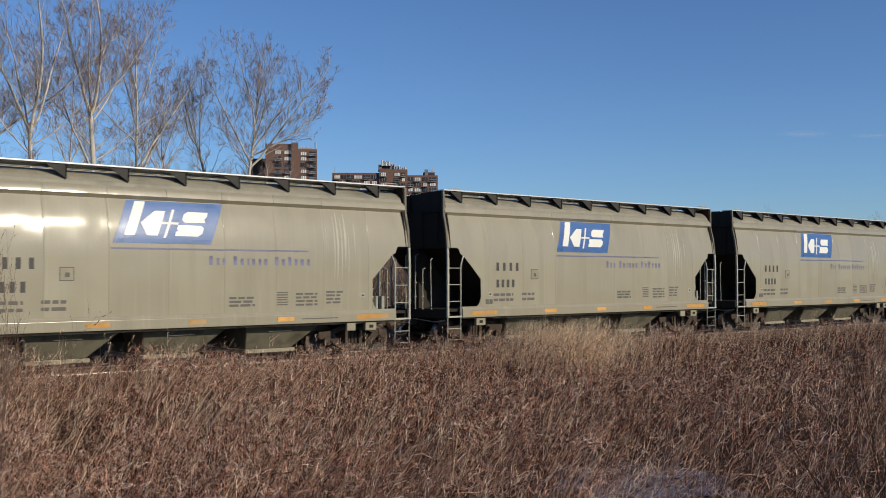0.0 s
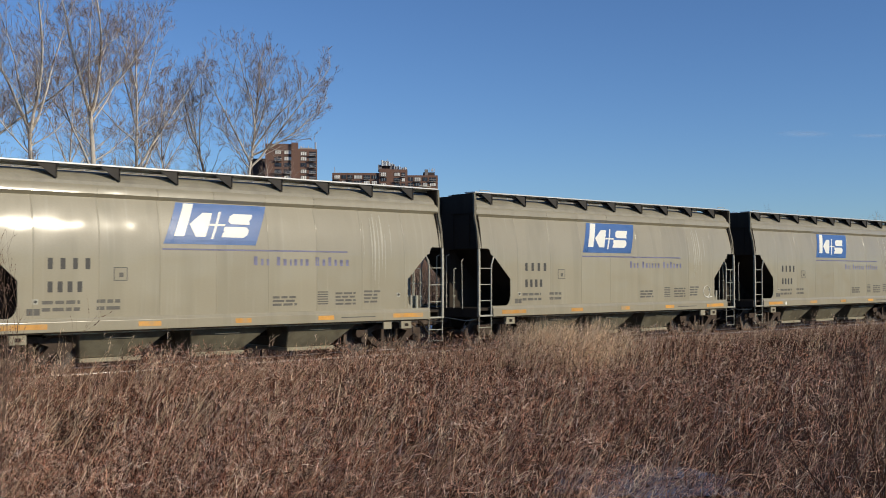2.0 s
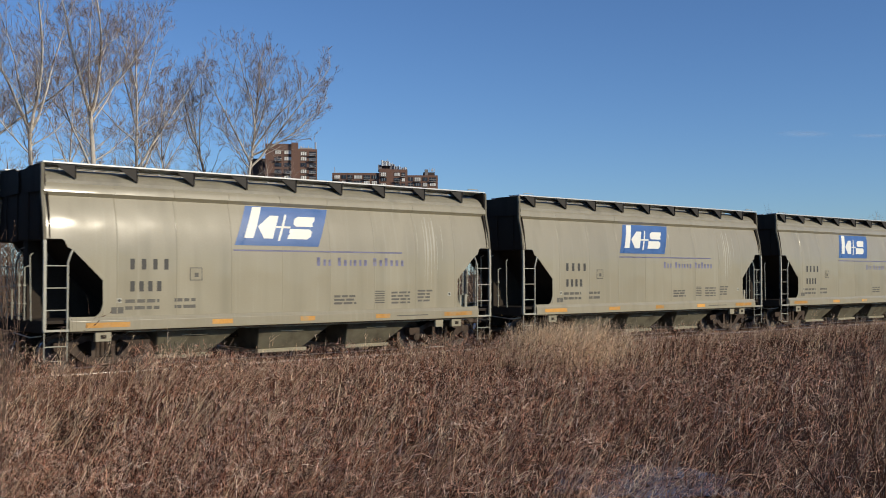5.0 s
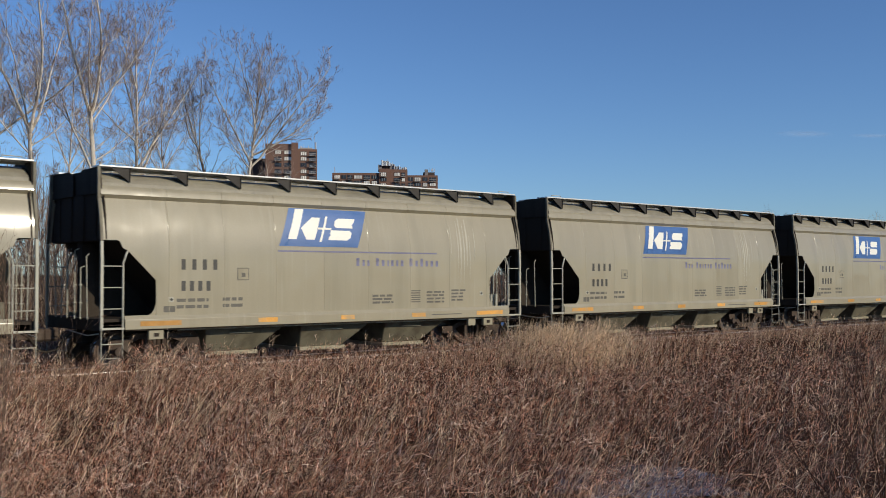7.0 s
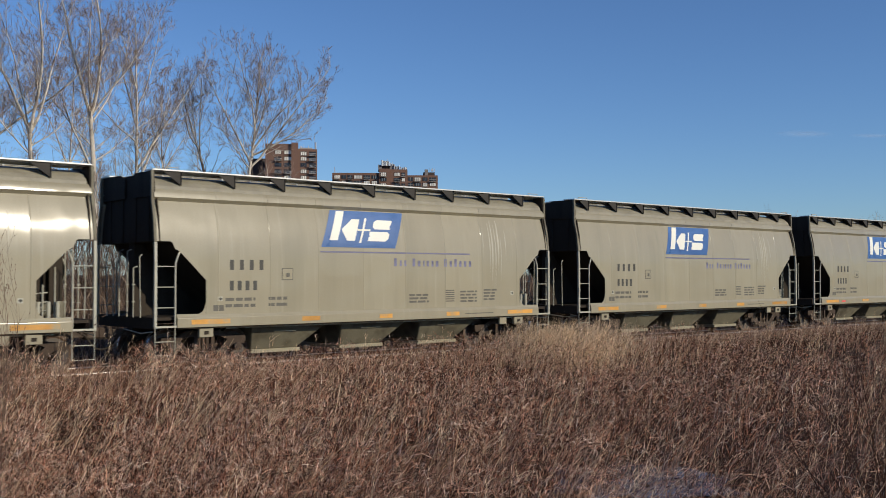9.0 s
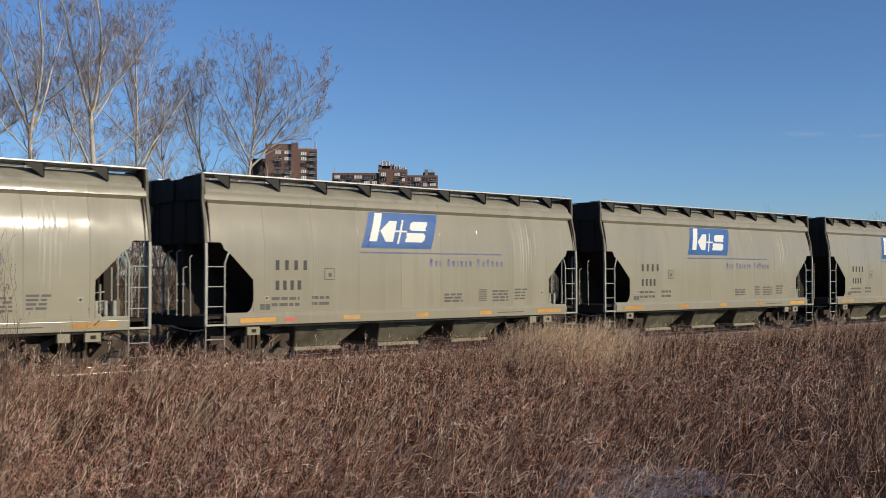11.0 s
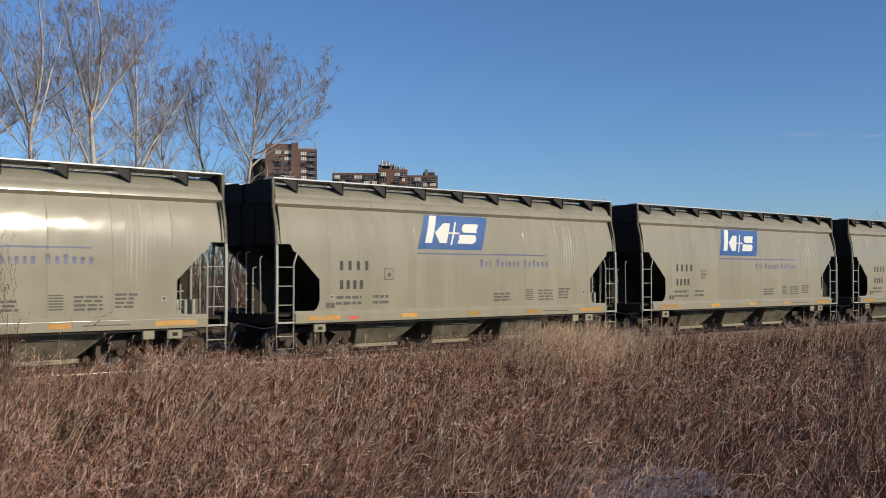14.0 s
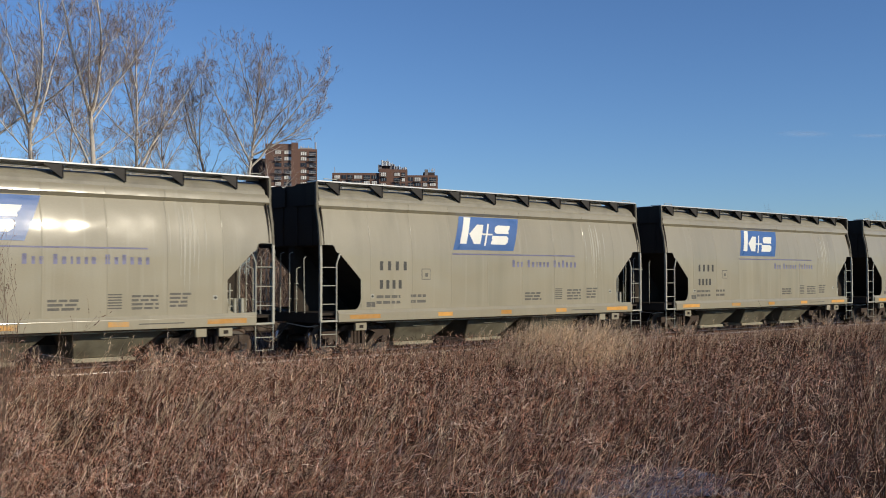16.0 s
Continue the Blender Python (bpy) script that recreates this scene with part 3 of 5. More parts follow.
            for k in (-0.11, 0.0, 0.11):
                rod(bm, [(tx + k, y, 0.37), (tx + k, y, 0.74)], 0.05, 8)
            part("spring_nest", bm, M_TRUCK, truck)
            for w in (-1, 1):
                bm = drum(bmesh.new(), [(-0.11, 0.04), (-0.10, 0.10), (0.10, 0.10), (0.11, 0.04)], True, 14, (tx + w * 0.89, sign * 1.05, 0.457))
                part("bearing_cap", bm, M_TRUCK, truck)
        for w in (-1, 1):
            bm = bmesh.new()
            for sign in (-1, 1):
                prof = [(-0.085, 0.06), (-0.085, 0.12), (-0.05, 0.14), (-0.045, 0.36), (-0.07, 0.40), (-0.07, 0.452), (0.055, 0.460), (0.06, 0.485), (0.08, 0.482), (0.085, 0.40), (0.01, 0.36), (0.0, 0.14), (0.06, 0.12), (0.06, 0.06)]
                drum(bm, [((a if sign > 0 else -a) * -1 + sign * 0.755, r) for a, r in prof], True, 22)
            rod(bm, [(0, -1.08, 0), (0, 1.08, 0)], 0.075, 12)
            wheelset = part("wheelset", bm, M_WHEEL, truck)
            wheelset.data.materials.append(M_RIM)
            wheelset.data.materials.append(M_TREAD)
            for face in wheelset.data.polygons:
                out = math.hypot(face.center.x, face.center.z)
                if out > 0.375:
                    face.material_index = 2 if abs(face.normal.y) < 0.5 and out > 0.43 else 1
            wheelset.location = (tx + w * 0.89, 0, 0.457)
            WHEELS.append(wheelset)
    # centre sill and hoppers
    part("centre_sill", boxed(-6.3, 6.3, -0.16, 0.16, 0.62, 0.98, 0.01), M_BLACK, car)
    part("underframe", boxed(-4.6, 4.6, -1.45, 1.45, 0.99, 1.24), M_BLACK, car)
    for k in (-1, 0, 1):
        c = k * 2.68 + 0.02
        top = [(c - 1.14, -1.34, 1.0), (c + 1.14, -1.34, 1.0), (c + 1.14, 1.34, 1.0), (c - 1.14, 1.34, 1.0)]
        low = [(c - 0.94, -0.92, 0.34), (c + 0.40, -0.92, 0.34), (c + 0.40, 0.92, 0.34), (c - 0.94, 0.92, 0.34)]
        bm = bmesh.new()
        a, b = [bm.verts.new(p) for p in top], [bm.verts.new(p) for p in low]
        bm.faces.new(a)
        bm.faces.new(b[::-1])
        for i in range(4):
            bm.faces.new((a[i], b[i], b[(i + 1) % 4], a[(i + 1) % 4]))
        bmesh.ops.bevel(bm, geom=bm.edges[:], offset=0.02, segments=1, affect="EDGES")
        hopper = part("discharge_hopper", bm, M_CHUTE, car, "dark olive-grey discharge chute")
        bm = boxed(c - 0.98, c + 0.46, -1.02, 1.02, 0.25, 0.345, 0.01)
        part("gate_frame", bm, M_PAINT, hopper)
        bm = rod(bmesh.new(), [(c + 0.62, -1.02, 0.31), (c + 0.62, 1.02, 0.31)], 0.035, 8)
        drum(bm, [(-1.06, 0.05), (-1.03, 0.09), (-1.0, 0.09), (-0.99, 0.04)], True, 10, (c + 0.62, 0, 0.31))
        part("gate_shaft", bm, M_TRUCK, hopper)
        part("hopper_lug", boxed(c - 0.45, c + 0.20, -1.245, -1.205, 0.78, 0.80), M_PAINT, hopper)
    bm = rod(bmesh.new(), [(-4.6, -1.50, 0.925), (5.6, -1.50, 0.925)], 0.013, 6)
    part("brake_pipe", bm, M_RAILING, car)
    # painted emblem, stripe and lettering of the side that is seen
    emblem = part("emblem_panel", decal(-1.95, 0.45, 2.900, 3.865, 0.40, lift=0.0065), M_BLUE, car, "slanted blue emblem panel")
    lean = 0.40 / 0.96

    def white(points, name="emblem_shape"):
        part(name, polygon_decal([(1.05 * x - 0.01 + lean * (z - 2.92), z - 0.012) for x, z in points], lift=0.0095), M_WHITE, emblem)
    white([(-1.66, 3.09), (-1.42, 3.09), (-1.42, 3.86), (-1.66, 3.86)])
    white([(-1.38, 3.38), (-1.14, 3.09), (-0.90, 3.09), (-0.90, 3.66), (-1.14, 3.66)])
    white([(-0.75, 3.04), (-0.69, 3.04), (-0.69, 3.70), (-0.75, 3.70)])
    white([(-0.89, 3.355), (-0.752, 3.355), (-0.752, 3.405), (-0.89, 3.405)])
    white([(-0.688, 3.355), (-0.50, 3.355), (-0.50, 3.405), (-0.688, 3.405)])
    white([(-0.50, 3.09), (0.06, 3.09), (0.14, 3.16), (0.14, 3.28), (0.06, 3.345), (-0.50, 3.345), (-0.50, 3.25), (-0.46, 3.22), (-0.50, 3.19)])
    white([(-0.36, 3.41), (0.13, 3.41), (0.09, 3.50), (0.13, 3.56), (0.13, 3.66), (-0.36, 3.66), (-0.44, 3.60), (-0.44, 3.47)])
    part("stripe", decal(-1.98, 3.17, 2.760, 2.798), M_VIOLET, car)
    x = 0.37
    for width in (0.19, 0.15, 0.17, 0.0, 0.18, 0.18, 0.12, 0.17, 0.15, 0.18, 0.0, 0.20, 0.17, 0.18, 0.17, 0.18, 0.17):
        if width:
            high = 0.215 if width in (0.19, 0.20) or random.random() < 0.25 else 0.16
            part("lettering_bar", decal(x + 0.03, x + width * 0.66, 2.42, 2.42 + high), M_VIOLET, car)
        x += 1.045 * (width or 0.11)
    for z0, z1 in ((2.31, 2.55), (1.82, 2.05)):
        for k in range(4):
            x = -4.58 + k * (0.27 if z0 > 2 else 0.212)
            part("mark_bar", decal(x + 0.015, x + 0.12, z0, z1), M_INK, car)

    def lines(x0, x1, zs, tall=0.075, ink=None):
        for z in zs:
            a = x0
            while a < x1 - 0.05:
                b = min(a + random.uniform(0.12, 0.34), x1)
                part("text_bar", decal(a, b, z, z + tall), ink or M_INK2, car)
                a = b + 0.045
    lines(-4.68, -3.87, (1.57, 1.42))
    lines(-3.50, -2.97, (1.58, 1.43))
    lines(0.93, 1.63, (1.61, 1.52, 1.43), 0.055)
    lines(2.80, 3.44, (1.69, 1.60, 1.51, 1.42), 0.05)
    lines(3.71, 4.24, (1.73, 1.64, 1.55, 1.46), 0.05)
    for z in (1.44, 1.50, 1.56, 1.62, 1.68, 1.74):
        part("text_bar", decal(2.24, 2.57, z, z + 0.03), M_INK2, car)
    for a, b, c, d in ((-3.12, -2.80, 2.06, 2.36),):
        plate = part("data_plate", decal(a, b, c, d, lift=0.003), M_INK2, car)
        part("plate_face", decal(a + 0.02, b - 0.02, c + 0.02, d - 0.02, lift=0.007), M_PAINT, plate)
        part("plate_mark", decal(a + 0.12, b - 0.10, c + 0.08, d - 0.12, lift=0.011), M_INK2, plate)
    for x, z in ((-4.90, 1.55), (4.78, 1.58)):
        card = part("placard", decal(x + 0.02, x + 0.14, z + 0.02, z + 0.13, lift=0.004), M_RAILING, car)
        part("placard_mark", polygon_decal([(x + 0.04, z + 0.075), (x + 0.085, z + 0.035), (x + 0.13, z + 0.075), (x + 0.085, z + 0.115)], lift=0.010), M_INK, card)
    # pale dust that ran down from the last hatch
    for x, wide, low, high in ((3.72, 0.018, 2.55, 3.60), (3.98, 0.030, 2.05, 3.72), (4.07, 0.050, 1.85, 3.80), (4.20, 0.032, 1.72, 3.66), (4.31, 0.055, 2.30, 3.78), (4.42, 0.022, 1.95, 3.30), (4.62, 0.024, 2.60, 3.55)):
        mid = low + (high - low) * 0.6
        part("dust_streak", polygon_decal([(x, low), (x + wide, mid), (x + wide * 0.7, high), (x + wide * 0.3, high), (x - wide * 0.2, mid)], lift=0.003), M_STREAK, car)
    part("sill_text", boxed(2.95, 4.05, -HALF - 0.0535, -HALF - 0.0515, 1.08, 1.105), M_INK2, car)
    part("consolidated_stencil", decal(-5.0, -4.72, 1.34, 1.48), M_INK2, car)
    for a, b in ((-5.58, -4.58), (-2.56, -2.02), (-0.12, 0.31), (2.24, 2.72), (4.64, 5.68)):
        bm = boxed(a, b, -HALF - 0.0545, -HALF - 0.0515, 1.045, 1.155)
        part("reflector_strip", bm, M_YELLOW, car)
    return car


WHEELS = []
CARS = []
first = build_car()
CARS.append((first, -5))
for n in range(-4, 16):
    CARS.append((copy_thing(first, pose(0, MID, 0)), n))


def scrawl(car):
    """A chalk-white loop and stroke near the end of one side."""
    rim = [(4.72 + 0.20 * math.cos(k * math.tau / 16), -HALF - 0.008, 1.60 + 0.20 * math.sin(k * math.tau / 16)) for k in range(17)]
    part("chalk_mark", rod(bmesh.new(), rim, 0.012, 4), M_WHITE, car)
    part("chalk_mark", rod(bmesh.new(), [(4.62, -HALF - 0.008, 1.44), (4.80, -HALF - 0.008, 1.38), (5.05, -HALF - 0.008, 1.42)], 0.012, 4), M_WHITE, car)


BY_NUMBER = {n: car for car, n in CARS}
scrawl(BY_NUMBER[-1])
for n in (7, 10):
    part("red_tape", boxed(-4.32, -4.02, -HALF - 0.0545, -HALF - 0.0515, 1.05, 1.12), M_RED, BY_NUMBER[n], "small red reflective strip")
bm = drum(bmesh.new(), [(-HALF - 0.0545, 0.07), (-HALF - 0.0515, 0.07)], True, 16, (-4.36, 0, 1.08))
part("white_disc", bm, M_WHITE, BY_NUMBER[0])


def car_x(n, t):
    """Where the middle of car n stands at t seconds."""
    return 68.60 + PITCH * n - SPEED * t + 0.0018 * (t - 8) ** 2

# ---- grass ----


def blades(name, material, roots, height, lean_dir, lean, width, droop, segs=3, curl=None):
    """Many single blades as one sheet of small ribbons: roots (n, 3) and a height, lean, width and droop for each."""
    n = len(roots)
    rng = np.random.default_rng(len(name) * 7 + n)
    face = rng.uniform(0, math.tau, n)
    rise = np.zeros(n) if curl is None else rng.uniform(-0.95, 0.95, n)
    flat = np.sqrt(1 - rise ** 2)
    across = np.stack([np.cos(face) * flat, np.sin(face) * flat, rise], 1)
    out = np.stack([np.cos(lean_dir), np.sin(lean_dir), np.zeros(n)], 1)
    rows = []
    at = roots.copy()
    for k in range(segs + 1):
        t = k / segs
        if curl is None:
            p = roots + out * (height * (lean * t + droop * t ** 3))[:, None]
            p[:, 2] += height * (t - 0.45 * droop * t ** 3)
        else:
            p = at.copy()
            bend = lean + curl * ((k + 0.5) / segs) ** 1.3
            at = at + out * (np.sin(bend) * height / segs)[:, None]
            at[:, 2] += np.cos(bend) * height / segs
        w = width * (1 - 0.6 * t)
        if k < segs:
            rows += [p - across * w[:, None] / 2, p + across * w[:, None] / 2]
        else:
            rows.append(p)
    per = 2 * segs + 1
    verts = np.stack(rows, 1).reshape(-1, 3)
    base = (np.arange(n) * per)[:, None]
    quads = np.concatenate([base + np.array([[2 * k, 2 * k + 1, 2 * k + 3, 2 * k + 2]]) for k in range(segs - 1)], 1).reshape(n, -1)
    tri = base + np.array([[2 * segs - 2, 2 * segs - 1, 2 * segs]])
    loops = np.concatenate([quads, tri], 1).reshape(-1)
    sizes = np.tile(np.array([4] * (segs - 1) + [3]), n)
    starts = np.concatenate([[0], np.cumsum(sizes)[:-1]])
    me = bpy.data.meshes.new(name)
    me.vertices.add(len(verts))
    me.vertices.foreach_set("co", verts.ravel().astype(np.float32))
    me.loops.add(len(loops))
    me.loops.foreach_set("vertex_index", loops.astype(np.int32))
    me.polygons.add(len(sizes))
    me.polygons.foreach_set("loop_start", starts.astype(np.int32))
    me.materials.append(material)
    me.update(calc_edges=True)
    return new(name, me)


def soft_noise(x, y, scale, seed):
    """Smooth value noise on arrays, about -1 to 1."""
    rng = np.random.default_rng(seed)
    table = rng.uniform(-1, 1, (128, 128))
    u, v = x * scale + 500, y * scale + 500
    i, j = np.floor(u).astype(int), np.floor(v).astype(int)
    f, g = u - i, v - j
    f, g = f * f * (3 - 2 * f), g * g * (3 - 2 * g)
    a, b = table[i % 128, j % 128], table[(i + 1) % 128, j % 128]
    c, d = table[i % 128, (j + 1) % 128], table[(i + 1) % 128, (j + 1) % 128]
    return (a * (1 - f) + b * f) * (1 - g) + (c * (1 - f) + d * f) * g


GX, GY = np.meshgrid(np.arange(-20, 80.1, 0.5), np.arange(-12, 60.1, 0.5))
GZ = np.array([[ground_z(x, y) for x, y in zip(r, s)] for r, s in zip(GX, GY)])


def ground_at(x, y):
    i, j = (x + 20) / 0.5, (y + 12) / 0.5
    a, b = np.clip(i.astype(int), 0, GX.shape[1] - 2), np.clip(j.astype(int), 0, GX.shape[0] - 2)
    f, g = i - a, j - b
    return (GZ[b, a] * (1 - f) + GZ[b, a + 1] * f) * (1 - g) + (GZ[b + 1, a] * (1 - f) + GZ[b + 1, a + 1] * f) * g


ICE = (11.0, 8.7)


def scatter(n, seed, far_power=1.0, near=6.5, edge=20.7):
    """Places in the meadow before the track, thicker towards the camera."""
    rng = np.random.default_rng(seed)
    az = rng.uniform(radians(9), radians(70), n * 3)
    far = edge / np.cos(az)
    u = rng.uniform(0, 1, n * 3)
    r = (near ** far_power + u * (far ** far_power - near ** far_power)) ** (1 / far_power)
    x, y = r * np.sin(az), r * np.cos(az)
    along = (x * ICE[0] + y * ICE[1]) / math.hypot(*ICE)
    across = (x * ICE[1] - y * ICE[0]) / math.hypot(*ICE)
    hole = ((along - 12.9) / 1.5) ** 2 + ((across - 0.3) / (0.62 + 0.35 * soft_noise(x, y, 1.6, 8))) ** 2
    keep = (rng.uniform(0, 1, n * 3) < np.clip(hole - 0.15, 0.36, 1)) & (x < 58)
    return x[keep][:n], y[keep][:n], rng


def tall(x, y):
    """Height of the stand of grass from place to place."""
    h = 0.90 + 0.15 * soft_noise(x, y, 0.35, 3) + 0.13 * soft_noise(x, y, 1.1, 4)
    h = h + 0.17 * soft_noise(x, y, 2.4, 6)
    h = h - 0.42 * np.exp(-((x / np.maximum(y, 1) - 0.411) / 0.040) ** 4) * np.clip((y - 8) / 5, 0, 1)
    h = h - 0.34 * np.exp(-((x - 13.8) / 4.0) ** 2) * np.clip((y - 12) / 5, 0, 1)
    h = h - 0.40 * np.clip((x - 22) / 8, 0, 1) * np.clip((y - 10) / 6, 0, 1)
    return h


WIND = -0.55


def seed_heads(name, material, tips, size, seed):
    """Loose panicles: some spikelets round the tip of each stalk."""
    rng = np.random.default_rng(seed)
    n, k = len(tips), 9
    base = np.repeat(tips, k, 0)
    base[:, 2] -= rng.uniform(0, 1, n * k) * np.repeat(size, k) * 1.4
    d = rng.normal(0, 1, (n * k, 2))
    ang = np.arctan2(d[:, 1], d[:, 0]) * 0.55 + WIND
    return blades(name, material, base, np.repeat(size, k) * rng.uniform(0.3, 0.6, n * k), ang, rng.uniform(0.2, 1.4, n * k), rng.uniform(0.005, 0.010, n * k), rng.uniform(0, 1.0, n * k), 2)


def build_grass():
    def tufts(count, each, seed, spread, out):
        """Blades in tussocks: each tuft has its own height, and its blades fan out from it."""
        cx, cy, rng = scatter(count, seed, 1.3)
        size = rng.uniform(0.62, 1.12, len(cx))
        bend = rng.normal(WIND, 0.9, len(cx))
        fan = rng.uniform(0, math.tau, (len(cx), each))
        away = np.abs(rng.normal(0, spread, fan.shape))
        px, py = cx[:, None] + np.cos(fan) * away, cy[:, None] + np.sin(fan) * away
        to_x = np.cos(fan) * out + np.cos(bend)[:, None] * 1.1
        to_y = np.sin(fan) * out + np.sin(bend)[:, None] * 1.1
        size = np.repeat(size, each)
        return px.ravel(), py.ravel(), np.arctan2(to_y, to_x).ravel(), size, rng
    x, y, d, size, rng = tufts(3500, 10, 11, 0.10, 1.0)
    m = len(x)
    h = 1.02 * tall(x, y) * size * (1 - 0.6 * rng.uniform(0, 1, m) ** 1.2)
    wide = 0.75 + 0.03 * np.hypot(x, y)
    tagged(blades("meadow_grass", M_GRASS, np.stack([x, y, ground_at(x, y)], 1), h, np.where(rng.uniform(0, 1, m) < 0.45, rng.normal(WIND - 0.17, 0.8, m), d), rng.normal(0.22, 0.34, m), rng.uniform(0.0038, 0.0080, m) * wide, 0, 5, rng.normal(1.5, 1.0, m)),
           "thick stand of dry russet-brown marsh grass", "grass", kind="stuff")
    # long bent leaves in sheaves that arch over one way
    x, y, d, size, rng = tufts(760, 13, 23, 0.05, 0.55)
    m = len(x)
    h = tall(x, y) * (0.35 + 0.8 * size) * rng.uniform(0.6, 1.1, m)
    wide = 0.75 + 0.025 * np.hypot(x, y)
    tagged(blades("straw_grass", M_STRAW, np.stack([x, y, ground_at(x, y)], 1), h * 1.12, d, np.abs(rng.normal(0.32, 0.2, m)), rng.uniform(0.0040, 0.0080, m) * wide, 0, 6, rng.normal(2.0, 0.55, m)),
           "long bent straw-coloured grass blades", "grass", kind="stuff")
    # pale sheaves that stand out near the puddle
    n = 75
    az, far = rng.uniform(radians(28), radians(64), n), rng.uniform(8.2, 14.5, n)
    way, bow = rng.normal(WIND - 0.1, 0.35, n), rng.uniform(1.0, 2.0, n)
    x, y = (np.repeat(c, 9) + rng.normal(0, 0.045, n * 9) for c in (far * np.sin(az), far * np.cos(az)))
    m = n * 9
    tagged(blades("pale_sheaves", M_STRAW, np.stack([x, y, ground_at(x, y) + 0.15], 1), np.repeat(rng.uniform(0.7, 1.05, n), 9) * rng.uniform(0.7, 1.1, m), np.repeat(way, 9) + rng.normal(0, 0.3, m), rng.normal(0.35, 0.12, m), rng.uniform(0.005, 0.010, m), 0, 6, np.repeat(bow, 9) * rng.uniform(0.6, 1.2, m)),
           "pale sheaves of long arching grass leaves", "grass", kind="stuff")
    # curled and broken leaves lying in all directions inside the stand
    x, y, rng = scatter(176000, 29, 1.2)
    keep = rng.uniform(0, 1, len(x)) < 0.72 + 0.50 * soft_noise(x, y, 1.9, 14) + 0.35 * soft_noise(x, y, 0.7, 15)
    x, y = x[keep], y[keep]
    m = len(x)
    z = ground_at(x, y) + tall(x, y) * (1.02 - 0.66 * rng.uniform(0, 1, m) ** 1.6)
    away = np.hypot(x, y)
    wide = 0.45 + 0.05 * away
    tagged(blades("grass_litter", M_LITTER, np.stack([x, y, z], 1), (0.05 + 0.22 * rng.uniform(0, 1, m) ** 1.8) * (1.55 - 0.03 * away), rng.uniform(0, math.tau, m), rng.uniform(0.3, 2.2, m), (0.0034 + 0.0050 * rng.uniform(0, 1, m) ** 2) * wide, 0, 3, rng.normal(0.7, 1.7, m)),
           "curled broken grass leaves caught in the stand", "grass", kind="stuff")
    # shorter grass along the foot of the ballast
    rng = np.random.default_rng(59)
    m = 18000
    x, y = 1.5 + 50 * rng.uniform(0, 1, m) ** 1.3, 20.65 - 1.6 * rng.uniform(0, 1, m) ** 1.4
    tagged(blades("verge_grass", M_STRAW, np.stack([x, y, ground_at(x, y)], 1), rng.uniform(0.66, 1.0, m) * (1 + 0.2 * soft_noise(x, y, 1.5, 9)) * (1 - 0.30 * np.clip((x - 17) / 9, 0, 1)) * (1 - 0.27 * np.exp(-((x - 13.8) / 3.5) ** 2)) * (1 - 0.06 * np.exp(-((x / y - 0.411) / 0.040) ** 4)), rng.normal(WIND, 1.2, m), rng.normal(0.2, 0.22, m), rng.uniform(0.006, 0.012, m), 0, 3, rng.normal(0.35, 0.5, m)),
           "short straw-brown grass at the foot of the ballast", "grass", kind="stuff")
    # long stalks pressed over by the wind
    x, y, rng = scatter(1000, 37, 1.3)
    m = len(x)
    h = np.maximum(tall(x, y), 0.45) * rng.uniform(0.95, 1.3, m)
    wide = 0.8 + 0.02 * np.hypot(x, y)
    tagged(blades("leaning_stalks", M_PALE, np.stack([x, y, ground_at(x, y)], 1), h, rng.normal(WIND - 0.17, 0.45, m), rng.normal(0.60, 0.24, m), rng.uniform(0.0045, 0.008, m) * wide, rng.uniform(0, 0.30, m), 3),
           "straw-coloured stalks leaning over with the wind", "grass", kind="stuff")
    # stalks with seed heads
    x, y, rng = scatter(1500, 31, 1.5)
    x = np.concatenate([x, 20.5 + rng.normal(0, 0.9, 1500), rng.uniform(23, 40, 320)])
    y = np.concatenate([y, np.clip(18.9 + rng.normal(0, 0.7, 1500), 16, 20.6), rng.uniform(16, 20, 320)])
    far, az = rng.uniform(12, 19.5, 240), rng.uniform(radians(15), radians(38), 240)
    x, y = np.concatenate([x, far * np.sin(az)]), np.concatenate([y, far * np.cos(az)])
    m = len(x)
    h = tall(x, y) * rng.uniform(0.95, 1.30, m)
    h[-560:-240] = rng.uniform(0.7, 1.15, 320)
    h[-240:] = rng.uniform(0.95, 1.65, 240)
    lean = np.abs(rng.normal(0.22, 0.14, m))
    lean[-240:] = np.abs(rng.normal(0.42, 0.15, 240))
    d = rng.normal(WIND, 0.5, m)
    roots = np.stack([x, y, ground_at(x, y)], 1)
    tagged(blades("seed_stalks", M_PALE, roots, h, d, lean, np.where(np.arange(m) < m - 240, rng.uniform(0.0055, 0.010, m), rng.uniform(0.006, 0.011, m)), rng.uniform(0, 0.35, m), 3),
           "tall thin straw stalks above the grass", "grass", kind="stuff")
    tips = (roots + np.stack([np.cos(d) * h * lean, np.sin(d) * h * lean, h * 0.97], 1))[rng.uniform(0, 1, m) < 0.5]
    m = len(tips)
    tagged(seed_heads("seed_heads", M_PALE, tips, rng.uniform(0.12, 0.26, m), 33), "feathery pale grass seed heads", "grass", kind="stuff")
    m = 2000
    x, y = 20.7 + rng.normal(0, 0.75, m), np.clip(18.7 + rng.normal(0, 0.8, m), 16, 20.6)
